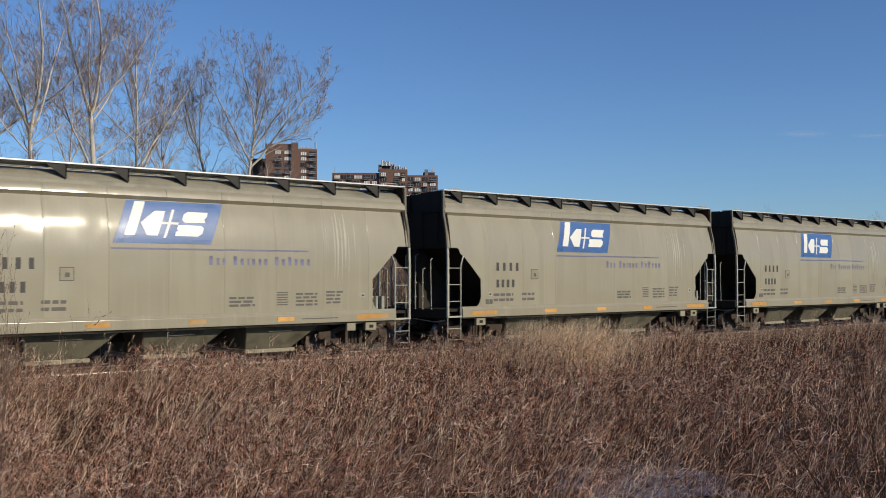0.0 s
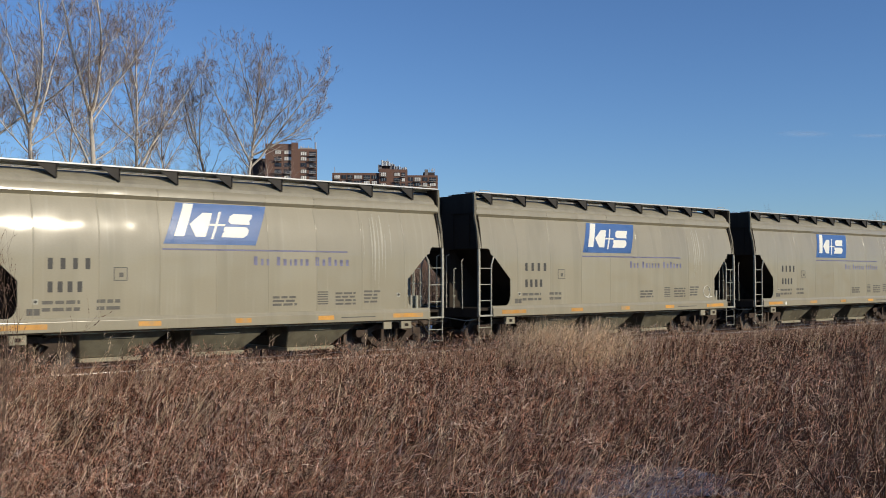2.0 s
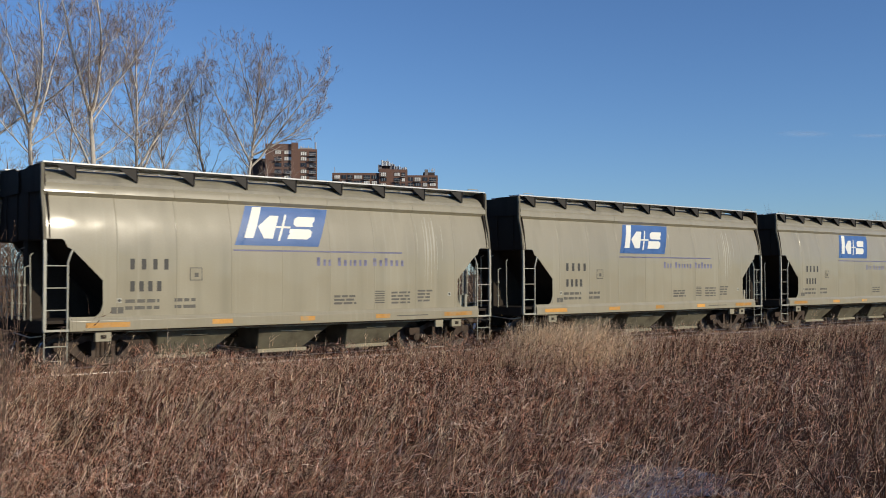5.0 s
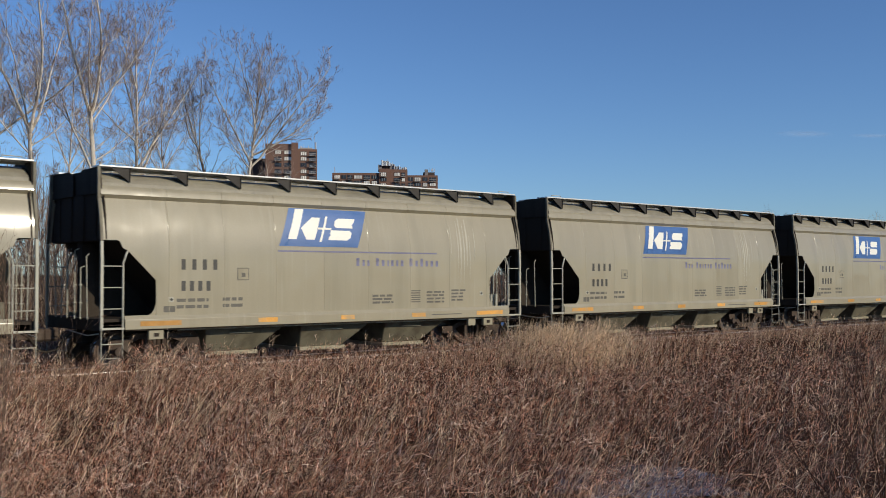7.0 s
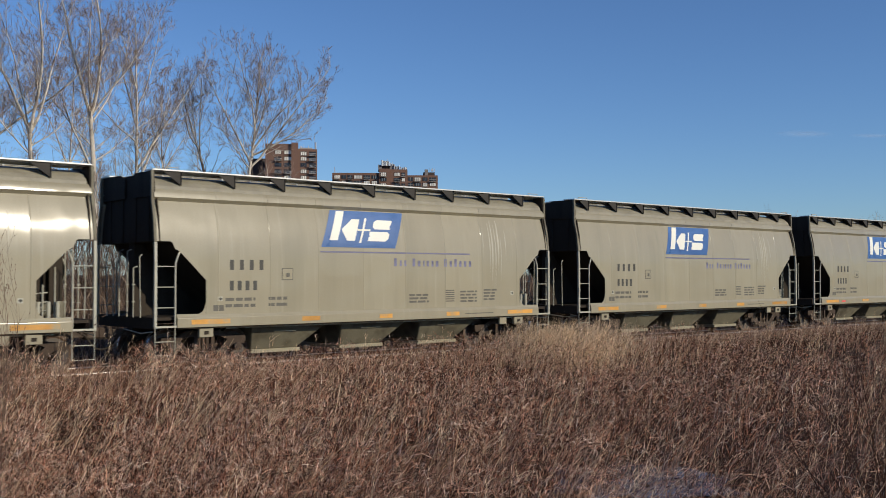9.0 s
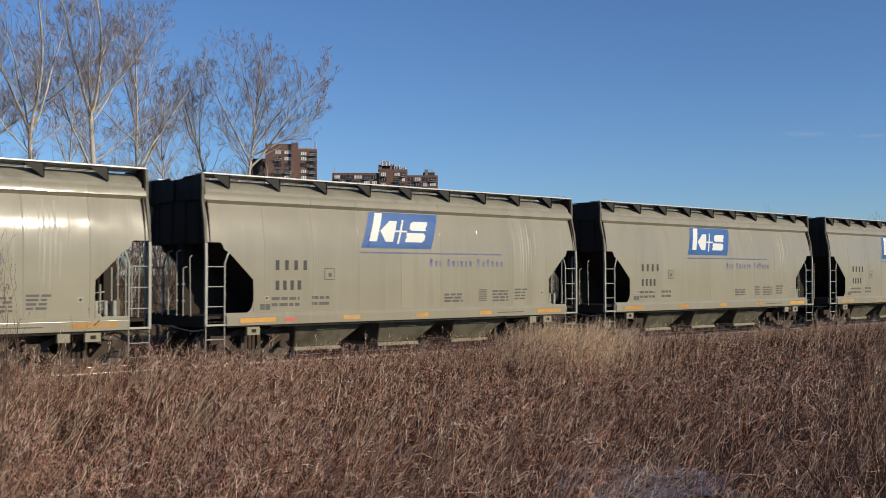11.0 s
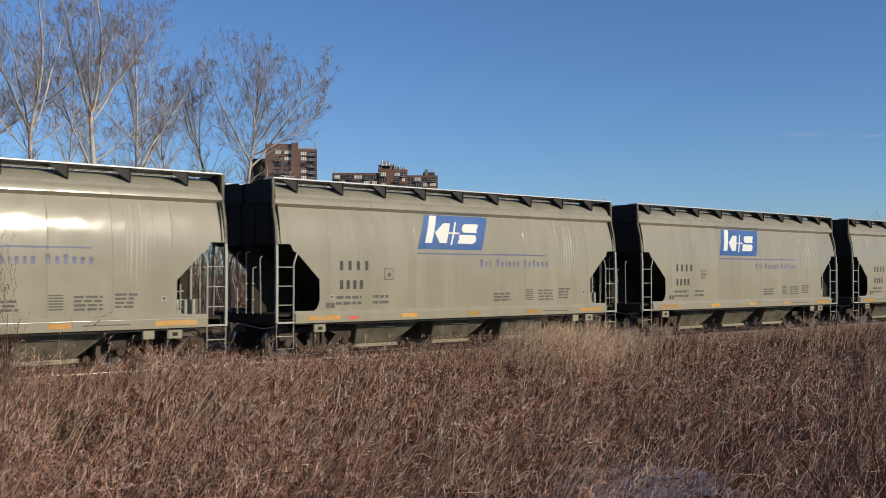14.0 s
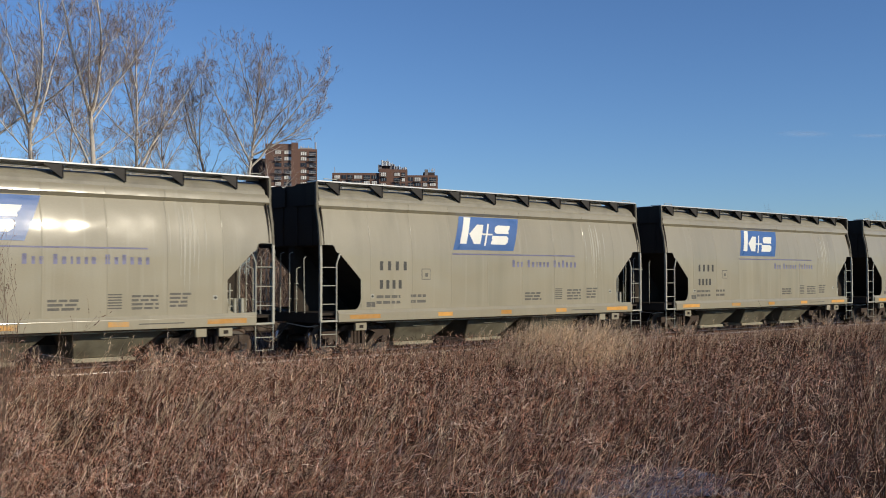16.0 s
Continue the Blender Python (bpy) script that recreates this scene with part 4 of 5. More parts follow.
    tagged(blades("pale_tussock", M_PALE, np.stack([x, y, ground_at(x, y)], 1), rng.uniform(0.6, 1.5, m), rng.normal(WIND, 1.1, m), np.abs(rng.normal(0.05, 0.12, m)), rng.uniform(0.007, 0.013, m), 0, 4, rng.uniform(0.1, 1.2, m)),
           "tall tussock of pale straw grass by the track", "grass", kind="stuff")
    # dark dead weeds, more of them towards larger x, fewer close to the track
    x, y, rng = scatter(12000, 41, 1.3)
    weed_share = 1 / (1 + np.exp(-(x - 10.5) / 2.2)) * (1 - 0.5 * np.clip((y - 15) / 5, 0, 1))
    keep = rng.uniform(0, 1, len(x)) < weed_share * (0.85 + 0.6 * soft_noise(x, y, 0.6, 12))
    x, y = x[keep], y[keep]
    m = len(x)
    h = tall(x, y) * rng.uniform(0.6, 1.05, m)
    tagged(blades("dead_weeds", M_WEED, np.stack([x, y, ground_at(x, y)], 1), h, rng.uniform(0, math.tau, m), np.abs(rng.normal(0.15, 0.3, m)), rng.uniform(0.004, 0.010, m), 0, 4, rng.normal(0.7, 0.8, m)),
           "dark grey-brown dead weed stems among the grass", "weeds", kind="stuff")
    rng = np.random.default_rng(47)
    m = 9000
    x, y = rng.uniform(20, 60, m), rng.uniform(18.2, 21.0, m)
    tagged(blades("trackside_weeds", M_WEED, np.stack([x, y, ground_at(x, y)], 1), rng.uniform(0.2, 0.55, m), rng.uniform(0, math.tau, m), np.abs(rng.normal(0.15, 0.3, m)), rng.uniform(0.008, 0.018, m), rng.uniform(0, 0.8, m), 3),
           "low dark dead weeds beside the ballast", "weeds", kind="stuff")
    # grass and brush beyond the track
    rng = np.random.default_rng(51)
    m = 14000
    x, y = rng.uniform(-4, 78, m), 26.0 + 14 * rng.uniform(0, 1, m) ** 2.6
    h = rng.uniform(0.5, 1.6, m)
    tagged(blades("far_grass", M_STRAW, np.stack([x, y, ground_at(x, y)], 1), h, rng.uniform(0, math.tau, m), np.abs(rng.normal(0.1, 0.3, m)), rng.uniform(0.010, 0.024, m), 0, 4, rng.normal(0.9, 0.8, m)),
           "dry brown grass beyond the track", "grass", kind="stuff")
    m = 46000
    x, y = -1 + 52 * rng.uniform(0, 1, m) ** 1.2, rng.uniform(33, 46, m)
    z = ground_at(x, y) + np.where(rng.uniform(0, 1, m) < 0.3, 0, 4.6 * rng.uniform(0, 1, m) ** 1.1) * (1 - 0.6 * np.clip((x - 15) / 14, 0, 1))
    h = rng.uniform(1.2, 2.6, m) * (1 - 0.25 * np.clip((x - 15) / 14, 0, 1)) * (1 + 0.25 * soft_noise(x, y, 0.3, 5))
    tagged(blades("brush_thicket", M_BRUSH, np.stack([x, y, z], 1), h, rng.uniform(0, math.tau, m), rng.normal(0.2, 0.6, m), rng.uniform(0.012, 0.040, m), 0, 3, rng.normal(0.1, 1.0, m)),
           "bare brown brush thicket behind the track", "brush", kind="stuff")


build_grass()

# ---- trees ----


class Tubes:
    """Collects tapered tubes, then makes one mesh."""

    def __init__(self):
        self.verts, self.faces = [], []

    def add(self, pts, radii, sides):
        base = len(self.verts)
        side = Vector((0.3, 0.9, 0.1))
        for i, (p, r) in enumerate(zip(pts, radii)):
            d = (pts[min(i + 1, len(pts) - 1)] - pts[max(i - 1, 0)]).normalized()
            a = (side - d * side.dot(d)).normalized()
            b = d.cross(a)
            for k in range(sides):
                c = k * math.tau / sides
                self.verts.append(p + (a * math.cos(c) + b * math.sin(c)) * r)
        for i in range(len(pts) - 1):
            for k in range(sides):
                self.faces.append((base + i * sides + k, base + i * sides + (k + 1) % sides, base + (i + 1) * sides + (k + 1) % sides, base + (i + 1) * sides + k))

    def mesh(self, name, material):
        return mesh_of(name, [tuple(v) for v in self.verts], self.faces, material, True)


def limb(rng, start, direction, length, radius, steps, up=0.12, wander=0.10, end=0.25):
    pts, radii = [start.copy()], [radius]
    d = direction.normalized()
    for k in range(steps):
        d = (d + Vector((0, 0, up)) * 1.0 / steps * 2 + Vector([rng.gauss(0, wander) for _ in range(3)])).normalized()
        pts.append(pts[-1] + d * (length / steps))
        radii.append(radius * (1 - (1 - end) * (k + 1) / steps))
    return pts, radii


def point_on(pts, radii, t):
    f = t * (len(pts) - 1)
    i = min(int(f), len(pts) - 2)
    return pts[i].lerp(pts[i + 1], f - i), (pts[i + 1] - pts[i]).normalized(), radii[i] + (radii[i + 1] - radii[i]) * (f - i)


def branch_off(rng, pts, radii, t, spread):
    p, d, r = point_on(pts, radii, t)
    a = d.orthogonal().normalized()
    a.rotate(Matrix.Rotation(rng.uniform(0, math.tau), 3, d))
    ang = radians(rng.uniform(*spread))
    return p, (d * math.cos(ang) + a * math.sin(ang)).normalized(), r


def bare_tree(name, place, seed, stems, label, twigs=1.0, leaves=1.0, group="", lift=0.05):
    """stems: (lateral angle, depth angle, length, radius, start height); the first is the trunk."""
    rng = random.Random(seed)
    tree = empty(name, place, label, "tree", group)
    wood, fine, leaf_v, leaf_f = Tubes(), Tubes(), [], []

    def leaf(p):
        size = rng.uniform(0.024, 0.044)
        a = Vector([rng.gauss(0, 1) for _ in range(3)]).normalized() * size
        b = a.orthogonal().normalized() * size * 0.55
        b.rotate(Matrix.Rotation(rng.uniform(0, 6), 3, a.normalized()))
        i = len(leaf_v)
        leaf_v.extend([p, p + a * 0.5 + b, p + a, p + a * 0.5 - b])
        leaf_f.append((i, i + 1, i + 2, i + 3))

    def twig(p, d, length, r):
        q, s = limb(rng, p, d, length, r, 3 if length > 0.6 else 2, 0.16, 0.14, 0.4)
        fine.add(q, s, 3)
        for _ in range(int(rng.uniform(1.0, 4.6) * leaves + 0.5)):
            pp, _, _ = point_on(q, s, rng.uniform(0.35, 1.0))
            leaf(pp + Vector([rng.gauss(0, 0.03) for _ in range(3)]))
        return q, s

    trunk = None
    for i, (side_a, deep_a, length, radius, start) in enumerate(stems):
        d = Vector((math.sin(radians(side_a)), math.sin(radians(deep_a)), math.cos(radians(side_a)) * math.cos(radians(deep_a))))
        if trunk is None:
            pts, radii = limb(rng, Vector((0, 0, -0.2)), d, length, radius * 0.66, 9, lift, 0.03, 0.55 if length < 13 else 0.10)
            trunk = (pts, radii, length)
        else:
            p, _, r = point_on(trunk[0], trunk[1], min(start / trunk[2], 0.95))
            pts, radii = limb(rng, p, d, length, min(radius * 0.60, r * 0.85), 10, 0.14, 0.075, 0.10)
        wood.add(pts, radii, 7)
        low = 0.36 if i == 0 else 0.10
        count = int(length * (1 - low) * 4.2)
        for k in range(count):
            t = low + (0.99 - low) * (k + rng.random()) / count
            p, dd, r = branch_off(rng, pts, radii, t, (30, 62))
            l1 = rng.uniform(0.9, 2.7) * (1.25 - 0.7 * t)
            q, s = limb(rng, p, dd, l1, min(max(r * 0.32, 0.011), 0.035), 5, 0.42, 0.13, 0.25)
            wood.add(q, s, 4)
            for _ in range(int((3.0 + l1 * 2.6) * twigs)):
                t2 = rng.uniform(0.15, 1.0)
                p2, d2, r2 = branch_off(rng, q, s, t2, (22, 60))
                q2, s2 = twig(p2, d2, rng.uniform(0.3, 0.8) * (1.2 - 0.5 * t2), 0.0088)
                for _ in range(int(rng.uniform(1.5, 3.6) * twigs)):
                    p3, d3, _ = branch_off(rng, q2, s2, rng.uniform(0.2, 0.95), (25, 60))
                    twig(p3, d3, rng.uniform(0.15, 0.42), 0.0068)
    part("trunk", wood.mesh("trunk", M_BARK), None, tree, "pale bark on trunk and limbs")
    crown = part("crown", fine.mesh("crown", M_TWIG), None, tree, "fine bare twigs")
    part("leaves", mesh_of("leaves", [tuple(v) for v in leaf_v], leaf_f, M_LEAF), None, crown, "sparse withered brown leaves and buds")
    return tree


def bearing(px, dist):
    """A place on the ground by its bearing from the camera (across the picture's width) and its distance."""
    a = TURN + math.atan((px - 784) / 1844.0)
    return dist * math.sin(a), dist * math.cos(a)


def plant(px, dist):
    x, y = bearing(px, dist)
    return pose(x, y, ground_z(x, y), 0, 0, -math.degrees(math.atan2(x, y)))


TREE = "tall bare poplar with pale bark and few withered leaves"
GROVE = "poplars behind the track"
bare_tree("poplar_tree", plant(166, 58), 5, [(5, 0, 11.6, 0.30, 0), (-16, 5, 8.8, 0.19, 11.0), (16, -5, 9.2, 0.21, 11.2), (-24, -4, 6.4, 0.12, 7.8), (58, 10, 5.2, 0.07, 8.6), (-46, -10, 5.4, 0.07, 9.4), (38, 12, 6.0, 0.09, 10.6), (-4, 9, 7.5, 0.11, 11.3), (30, -9, 7.0, 0.10, 11.4)], TREE, group=GROVE)
bare_tree("poplar_tree", plant(54, 56), 6, [(0, 0, 10.2, 0.26, 0), (-20, 6, 9.0, 0.16, 9.6), (7, -8, 10.8, 0.17, 9.6), (28, 6, 8.5, 0.12, 9.8), (-48, 0, 5.5, 0.07, 8.6), (-4, 12, 9.0, 0.10, 9.4), (50, -8, 5.0, 0.06, 9.0)], TREE, group=GROVE)
bare_tree("poplar_tree", plant(236, 62), 7, [(1, 0, 17.4, 0.25, 0), (29, -6, 8.2, 0.19, 8.6), (21, 9, 7.0, 0.13, 7.4), (-20, 8, 6.4, 0.10, 11.0), (44, 12, 5.6, 0.08, 9.8), (-50, -10, 5.0, 0.08, 10.2), (14, 8, 6.0, 0.10, 12.0), (-10, -8, 4.6, 0.08, 13.2)], TREE, 1.0, 1.0, group=GROVE)
bare_tree("poplar_tree", plant(412, 60), 8, [(4, 0, 15.9, 0.25, 0), (-27, 5, 6.6, 0.15, 9.2), (52, -5, 7.7, 0.16, 8.9), (64, 6, 6.4, 0.12, 9.6), (27, 8, 5.6, 0.12, 10.4), (-12, -8, 5.0, 0.10, 11.2), (38, -9, 5.4, 0.10, 9.9), (-44, 8, 3.6, 0.07, 8.8), (14, 5, 4.2, 0.08, 11.8)], TREE, 1.05, 1.1, group=GROVE)
bare_tree("poplar_tree", plant(432, 63), 9, [(-20, 0, 14.8, 0.27, 0), (-8, 5, 5.0, 0.10, 10.0), (-38, -5, 4.0, 0.09, 10.6), (4, 5, 3.8, 0.08, 11.0)], TREE, 0.65, 0.8, GROVE, 0.36)
bare_tree("poplar_tree", plant(-70, 57), 10, [(4, 0, 8.8, 0.24, 0), (54, -4, 11.0, 0.17, 8.6), (14, 6, 10.5, 0.14, 8.4), (-20, 6, 10, 0.12, 8.4), (34, 8, 7.0, 0.09, 8.4)], TREE, group=GROVE)
bare_tree("poplar_tree", plant(318, 74), 12, [(-3, 0, 16.6, 0.17, 0), (-18, 5, 6.0, 0.09, 10.4), (18, -5, 6.4, 0.10, 10.6), (-34, -5, 5.0, 0.08, 9.4), (34, 5, 5.4, 0.08, 9.8)], TREE, 0.8, 0.9, group=GROVE)
bare_tree("poplar_tree", plant(110, 76), 14, [(2, 0, 19.0, 0.18, 0), (-20, 5, 8.0, 0.10, 10.0), (20, -5, 8.5, 0.11, 10.2), (40, 5, 6.0, 0.08, 9.4)], TREE, 0.6, 0.7, group=GROVE)
for px, dist, seed, high in ((20, 84, 61, 11.0), (128, 80, 62, 11.6), (200, 86, 63, 12.0), (285, 80, 64, 11.4), (362, 84, 65, 12.2), (470, 82, 66, 11.2)):
    bare_tree("poplar_sapling", plant(px, dist), seed, [(1, 0, high, 0.09, 0), (-24, 6, high * 0.42, 0.06, high * 0.5), (26, -6, high * 0.42, 0.06, high * 0.52), (-48, 4, high * 0.3, 0.05, high * 0.6), (50, -4, high * 0.3, 0.05, high * 0.58)], "young bare poplar with grey twigs behind the tall ones", 1.0, 0.5, GROVE)


def shrub(name, place, seed, stems, label, material, radius=0.008, spread=(5, 30), drift=0.0, leaves=True, buds=2.0):
    """A bare bush: several thin stems from one root, each with side twigs and buds."""
    rng = random.Random(seed)
    bush = empty(name, place, label, "shrub")
    for k in range(stems[0]):
        tilt, turn = radians(rng.uniform(*spread)), rng.uniform(0, math.tau)
        d = Vector((math.sin(tilt) * math.cos(turn) + drift, math.sin(tilt) * math.sin(turn), math.cos(tilt)))
        length = rng.uniform(stems[1], stems[2])
        wood, twigs, bud_v, bud_f = Tubes(), Tubes(), [], []
        pts, radii = limb(rng, Vector((rng.gauss(0, 0.12), rng.gauss(0, 0.12), -0.05)), d, length, radius * rng.uniform(0.8, 1.3), 14, 0.12, 0.085, 0.25)
        wood.add(pts, radii, 5)
        for _ in range(int(length * 6)):
            p, dd, r = branch_off(rng, pts, radii, rng.uniform(0.35, 0.98), (18, 45))
            q, s2 = limb(rng, p, dd, rng.uniform(0.15, 0.5), r * 0.6, 6, 0.35, 0.15, 0.4)
            twigs.add(q, s2, 4)
            for _ in range(int(rng.uniform(0, 2) * buds)):
                p2, d2, _ = point_on(q, s2, rng.uniform(0.2, 1.0))
                a = d2 * rng.uniform(0.015, 0.032)
                b = d2.orthogonal().normalized() * 0.007
                c = d2.cross(b)
                i = len(bud_v)
                bud_v.extend([p2, p2 + a * 0.5 + b, p2 + a * 0.5 + c, p2 + a * 0.5 - b, p2 + a * 0.5 - c, p2 + a])
                for j in range(4):
                    bud_f.extend([(i, i + 1 + j, i + 1 + (j + 1) % 4), (i + 5, i + 1 + (j + 1) % 4, i + 1 + j)])
        stem = part("stem", wood.mesh("stem", material), None, bush)
        tagged(part("twig_growth", twigs.mesh("twig_growth", material), None, stem), kind="stuff")
        if bud_v:
            tagged(part("bud_growth", mesh_of("bud_growth", [tuple(v) for v in bud_v], bud_f, M_LEAF), None, stem, "small brown buds"), kind="stuff")
    return bush


shrub("willow_shrub", plant(4, 13.0), 3, (11, 2.4, 3.9), "slender bare willow shrub with small buds in the grass", M_SHRUB, 0.0050, (1, 11), 0.0, True, 4.0)
shrub("willow_shrub", plant(1590, 10.5), 4, (18, 1.7, 2.6), "tangled bare dark-twigged shrub in the grass", M_WEED, 0.007, (5, 38), -0.30)
for px, dist, seed, high in ((1262, 122, 20, 8.2), (1290, 120, 21, 8.6), (1316, 118, 22, 8.9), (1338, 130, 27, 9.4), (1352, 118, 28, 9.2), (1386, 125, 23, 8.9), (1412, 128, 29, 8.4),
                             (1500, 130, 24, 8.2), (1524, 124, 30, 8.5), (1545, 128, 25, 8.9), (1572, 126, 26, 8.7)):
    bare_tree("far_tree", plant(px, dist), seed, [(2, 0, high, 0.07, 0), (-14, 6, high * 0.62, 0.05, high * 0.3), (16, -6, high * 0.6, 0.05, high * 0.3)], "small bare tree far behind the train", 0.7, 0.3, "far trees along the horizon")

# wisps of cirrus, far off and high
M_CIRRUS = bpy.data.materials.new("cirrus_veil")
M_CIRRUS.use_nodes = True
cn, clink = M_CIRRUS.node_tree.nodes, M_CIRRUS.node_tree.links.new
co = cn.new("ShaderNodeTexCoord")
ball = cn.new("ShaderNodeTexGradient")
ball.gradient_type = "SPHERICAL"
clink(co.outputs["Object"], ball.inputs[0])
wisp = cn.new("ShaderNodeTexNoise")
wisp.inputs["Scale"].default_value, wisp.inputs["Detail"].default_value = 2.5, 6
clink(co.outputs["Object"], wisp.inputs["Vector"])
veil = cn.new("ShaderNodeMath")
veil.operation = "MULTIPLY"
clink(ball.outputs[1], veil.inputs[0])
clink(wisp.outputs[0], veil.inputs[1])
thin = cn.new("ShaderNodeMath")
thin.operation = "MULTIPLY"
thin.inputs[1].default_value = 0.30
clink(veil.outputs[0], thin.inputs[0])
clear, white_d, both = cn.new("ShaderNodeBsdfTransparent"), cn.new("ShaderNodeBsdfDiffuse"), cn.new("ShaderNodeMixShader")
white_d.inputs[0].default_value = (0.8, 0.8, 0.8, 1)
clink(thin.outputs[0], both.inputs[0])
clink(clear.outputs[0], both.inputs[1])
clink(white_d.outputs[0], both.inputs[2])
clink(both.outputs[0], cn["Material Output"].inputs["Surface"])
for px, dist, high, wide, tall_c in ((1425, 2900, 374, 82, 10), (1546, 2900, 361, 66, 6)):
    bx, by = bearing(px, dist)
    cloud = new("cirrus_cloud", mesh_of("cirrus_cloud", [(-1, 0, -1), (1, 0, -1), (1, 0, 1), (-1, 0, 1)], [(0, 1, 2, 3)], M_CIRRUS))
    cloud.matrix_basis = pose(bx, by, high, 0, 0, -38) @ Matrix.Diagonal((wide, 1, tall_c, 1))
    tagged(cloud, "thin white wisp of cirrus in the blue sky", "cloud", kind="structure")

# ice between the tufts
bm = bmesh.new()
ring = [bm.verts.new((ICE[0] + math.cos(k * math.tau / 24) * (1.25 + 0.4 * math.sin(3 * k)), ICE[1] + math.sin(k * math.tau / 24) * (1.25 + 0.3 * math.cos(2 * k)), -0.52)) for k in range(24)]
bm.faces.new(ring)
ice = bpy.data.meshes.new("ice")
bm.to_mesh(ice)
bm.free()
ice.materials.append(M_ICE)
tagged(new("ice_puddle", ice), "thin bluish ice on a puddle between the tufts", "ice", kind="structure")

# ---- distant buildings ----


def far_frame(px, dist):
    x, y = bearing(px, dist)
    return pose(x, y, -1.0, 0, 0, -math.degrees(math.atan2(x, y)))


def build_tower():
    """The nearer brown tower; its own space: x across the view, z up, metres."""
    s = 480 / 1844.0
    thing = empty("apartment_tower", far_frame(515, 480), "brown brick high-rise apartment tower with balconies", "building")

    def xx(px):
        return (px - 515) * s

    def zz(py):
        return (487 - py) * s + 3.2
    # the last wall stands in shade, which is put into its darker brick colour
    for a, b, top, y0, y1, m in ((470, 516, 257, 0.6, 18, M_BRICK), (515, 527, 255, -0.6, 10, M_BRICK), (527, 560, 266, 0, 16, M_BRICK), (443, 471, 281, 7, 20, M_BRICK_DARK)):
        part("wall", boxed(xx(a), xx(b), y0, y1, 0, zz(top)), m, thing)
    part("roof", boxed(xx(529), xx(552), 3, 10, zz(266), zz(262)), M_CONC, thing)
    glass = {}
    for row in range(7):
        y = 268.0 + 11.1 * row
        for a, b, front in ((486, 498, 0.6), (502, 516, 0.6), (530.5, 542, 0.0), (546, 558, 0.0)):
            if row == 0 and a > 525:
                y2 = y + 2
            else:
                y2 = y
            balcony = (row in (1, 3, 4, 6) and a == 486) or (a == 546) or (row in (3, 5) and a == 502)
            m = M_GLASS if balcony else (M_BRIGHT_PANE if (row + int(a)) % 4 else M_GLASS)
            win = part("window", boxed(xx(a), xx(b), front - 0.14, front + 0.1, zz(y2 + 7.6), zz(y2)), M_BRICK_DARK, thing)
            n = 3
            for k in range(n):
                w = (xx(b) - xx(a) - 0.3) / n
                x0 = xx(a) + 0.15 + k * w
                part("pane", boxed(x0 + 0.07, x0 + w - 0.07, front - 0.2, front - 0.12, zz(y2 + 7.0), zz(y2 + 0.8)), m, win)
            if balcony:
                slab = part("balcony", boxed(xx(a), xx(b), front - 1.5, front - 0.21, zz(y2 + 8.4), zz(y2 + 7.7)), M_CONC, thing)
                for k in range(7):
                    x0 = xx(a) + (xx(b) - xx(a) - 0.08) * k / 6
                    part("baluster", boxed(x0, x0 + 0.08, front - 1.48, front - 1.40, zz(y2 + 7.7), zz(y2 + 4.4)), M_MAST, slab)
                part("balcony_rail", boxed(xx(a), xx(b), front - 1.5, front - 1.38, zz(y2 + 4.4), zz(y2 + 3.9)), M_CONC, slab)
    for px, top, r in ((556, 238, 0.09), (557.5, 252, 0.35), (545, 258, 0.15), (537, 256, 0.12), (532, 259, 0.3)):
        part("antenna", rod(bmesh.new(), [(xx(px), 4, zz(266)), (xx(px), 4, zz(top))], r, 6), M_MAST, thing)


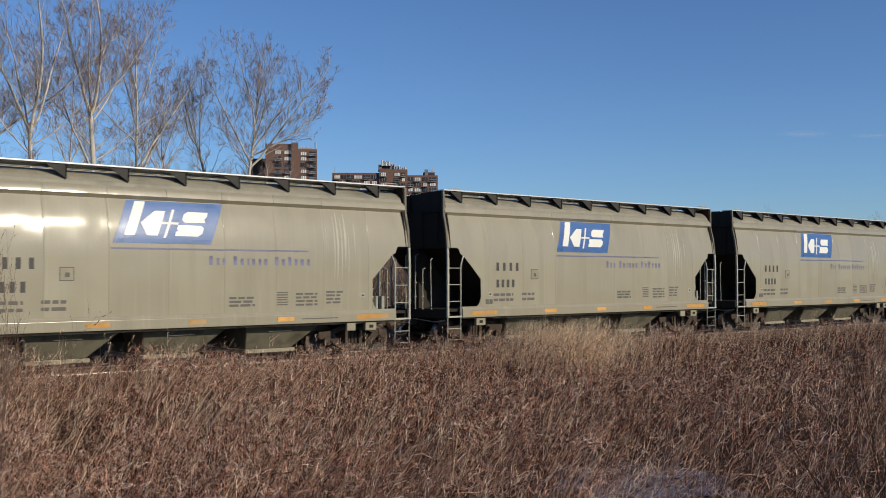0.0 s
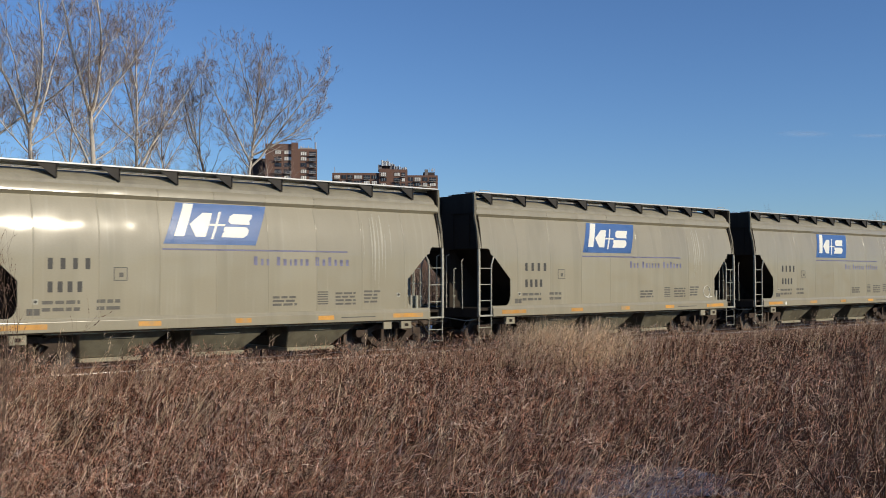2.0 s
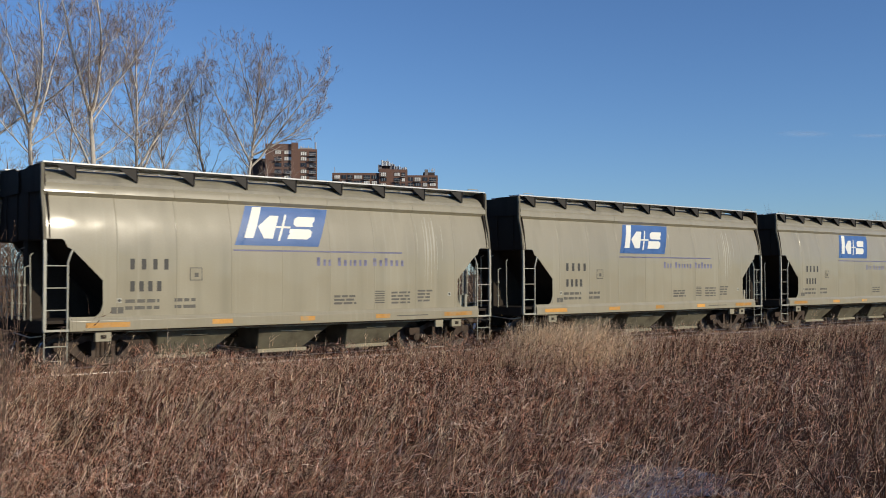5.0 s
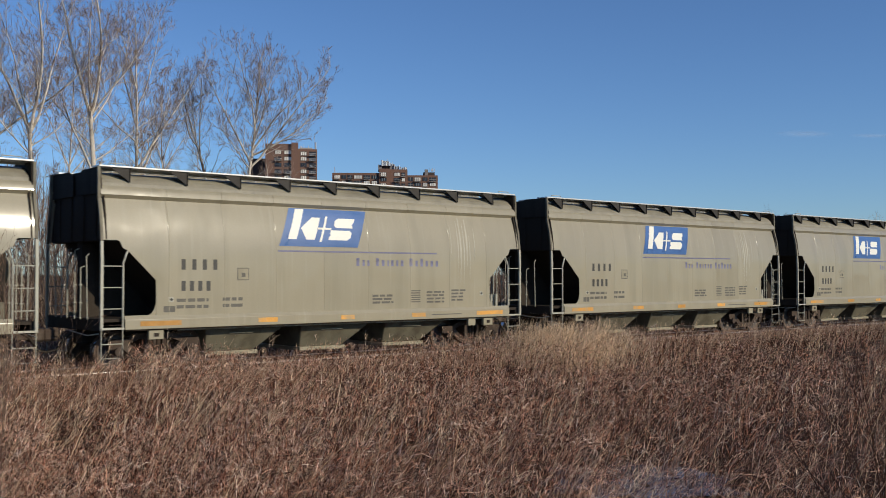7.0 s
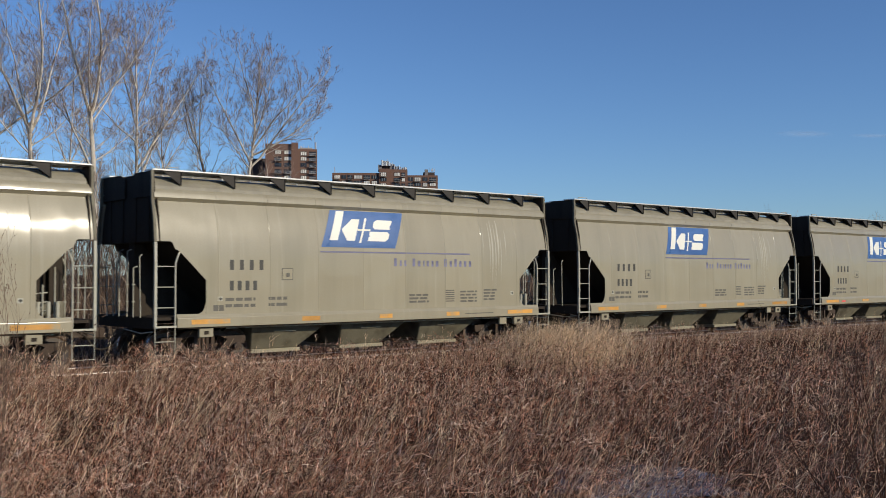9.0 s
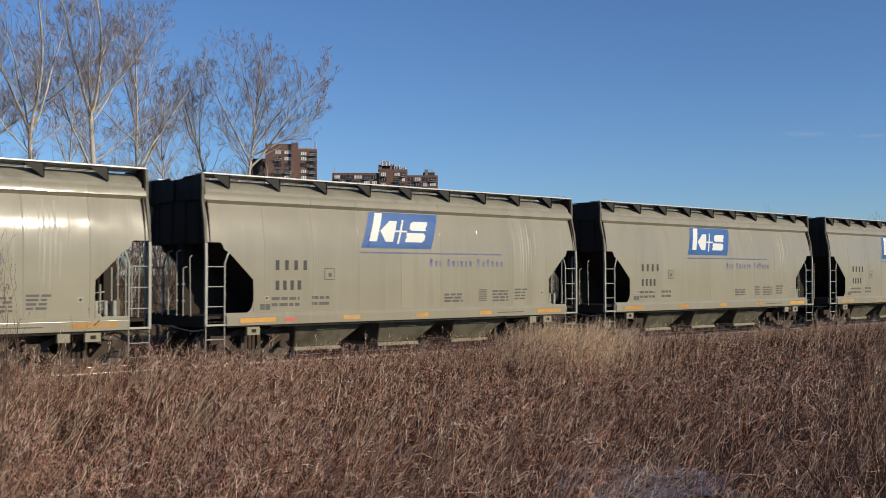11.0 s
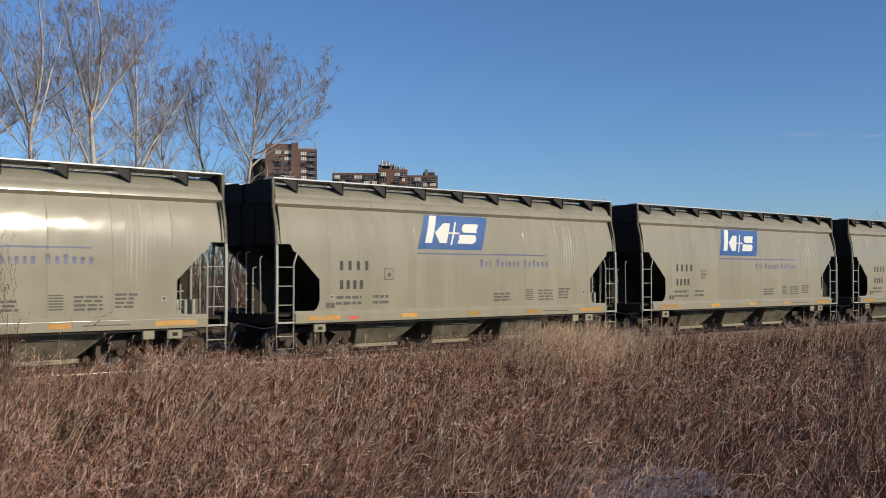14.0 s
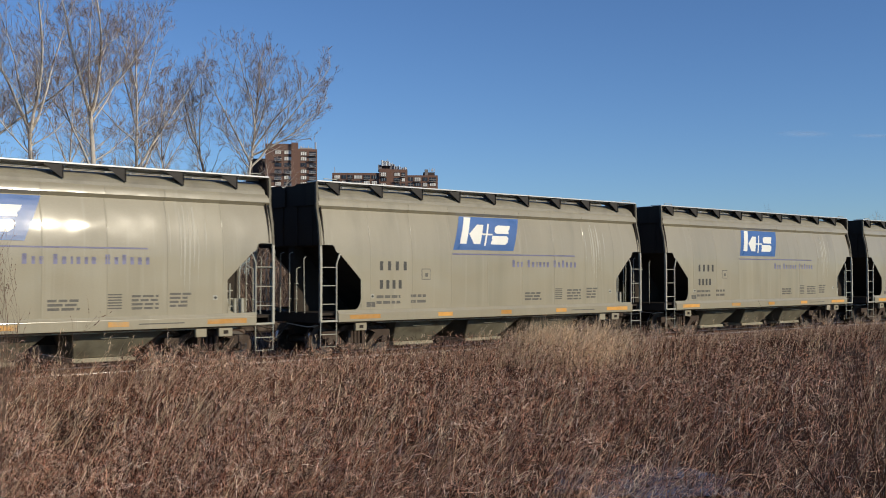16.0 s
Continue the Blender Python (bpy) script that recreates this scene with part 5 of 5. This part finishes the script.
def build_slab():
    s = 530 / 1844.0
    thing = empty("apartment_block", far_frame(680, 530), "long brown brick apartment block with rooftop masts", "building")

    def xx(px):
        return (px - 680) * s

    def zz(py):
        return (487 - py) * s + 3.2
    for a, b, top, y0, y1, m in ((588, 672, 306.5, 1.0, 16, M_BRICK), (671, 690, 299, 0, 16, M_BRICK), (690, 721, 300, 0.8, 16, M_BRICK), (720, 775, 310, 1.6, 18, M_BRICK), (750, 770, 303.5, 5, 14, M_BRICK_DARK), (675, 700, 293, 4, 12, M_BRICK_DARK)):
        part("wall", boxed(xx(a), xx(b), y0, y1, 0, zz(top)), m, thing)
    cols = [(591, 602, 1.0), (604, 613, 1.0), (615, 624, 1.0), (626, 641, 1.0), (643, 655, 1.0), (657, 668, 1.0), (673, 684, 0), (697, 708, 0.8), (710, 717, 0.8), (722, 731, 1.6), (733, 745, 1.6), (748, 757, 1.6), (760, 772, 1.6)]
    for row in range(6):
        y = 310.5 + 9.6 * row
        for i, (a, b, front) in enumerate(cols):
            y2 = y + (3 if a > 720 else 0) - (5 if 673 <= a < 720 else 0)
            balcony = (i % 2 == row % 2)
            m = M_BRIGHT_PANE if (i * 5 + row * 3) % 7 < 3 else M_GLASS
            win = part("window", boxed(xx(a), xx(b), front - 0.14, front + 0.1, zz(y2 + 6.6), zz(y2)), M_BRICK_DARK, thing)
            n = 2 if b - a < 11 else 3
            w = (xx(b) - xx(a) - 0.3) / n
            for k in range(n):
                x0 = xx(a) + 0.15 + k * w
                part("pane", boxed(x0 + 0.07, x0 + w - 0.07, front - 0.2, front - 0.12, zz(y2 + 6.2), zz(y2 + 0.6)), m, win)
            if balcony:
                slab = part("balcony", boxed(xx(a), xx(b), front - 1.4, front - 0.21, zz(y2 + 7.9), zz(y2 + 7.2)), M_CONC, thing)
                part("balcony_rail", boxed(xx(a), xx(b), front - 1.4, front - 1.3, zz(y2 + 4.4), zz(y2 + 3.9)), M_CONC, slab)
            for k in range(1, n):
                x0 = xx(a) + 0.15 + k * w
                part("mullion", boxed(x0 - 0.06, x0 + 0.06, front - 0.26, front - 0.21, zz(y2 + 6.3), zz(y2 + 0.5)), M_CONC, win)
    tank = drum(bmesh.new(), [(zz(297), 6.8 * s), (zz(284.5), 6.8 * s), (zz(284), 6.2 * s)], True, 20)
    for v in tank.verts:
        v.co = Vector((v.co.x + xx(682), v.co.z + 6, v.co.y))
    part("roof_tank", tank, M_MAST_DARK, thing, "grey round plant room on the roof")
    for a, b, low, top in ((669, 676, 303, 291), (690, 698, 303, 290), (700, 706, 304, 294), (711, 720, 304, 296), (752, 758, 310, 299)):
        part("roof_cabinet", boxed(xx(a), xx(b), 3, 6, zz(low), zz(top)), M_MAST_DARK, thing)
    for px, base, top, r in ((592, 306, 296, 0.15), (594, 306, 300, 0.1), (676, 293, 283, 0.5), (678.5, 293, 285, 0.4), (680.5, 293, 284, 0.45), (683, 293, 287, 0.6), (686, 293, 281, 0.12), (688, 293, 286, 0.4), (691, 293, 288, 0.35), (694, 293, 286, 0.15),
                             (698, 300, 291, 0.4), (702, 300, 294, 0.3), (706, 300, 292, 0.2), (709, 300, 295, 0.35), (713, 300, 296, 0.3), (717, 300, 295, 0.5), (719, 300, 297, 0.3), (761, 303, 296, 0.12), (764, 303, 299, 0.2), (766, 303, 297, 0.2), (769, 303, 297, 0.15)):
        part("mast", rod(bmesh.new(), [(xx(px), 2.6, zz(base)), (xx(px), 2.6, zz(top))], r, 6), M_MAST, thing)


build_tower()
build_slab()

# ---- what moves ----


def motions():
    for car, n in CARS:
        walk(car, [(t, pose(car_x(n, t), MID, 0)) for t in (0.0, 2.0, 4.0, 6.0, 8.0, 10.0, 12.0, 14.0, 16.0)])
    # wheels roll on the rails; wheels at the same place of their cars share one turn
    turns = {}
    for wheel in WHEELS:
        x = wheel.location.x
        walk(wheel, [(i / 30, pose(x, 0, 0.457, 0, -math.degrees(SPEED * i / 30 / 0.457))) for i in range(481)])
        turns[round(x, 2)] = wheel
    for car, n in CARS[1:]:
        for ob in car.children_recursive:
            if ob.name.startswith("wheelset"):
                like = turns[round(ob.location.x, 2)]
                ob.rotation_mode = "QUATERNION"
                ob.animation_data_create()
                ob.animation_data.action = like.animation_data.action
                ob.animation_data.action_slot = like.animation_data.action_slot


motions()
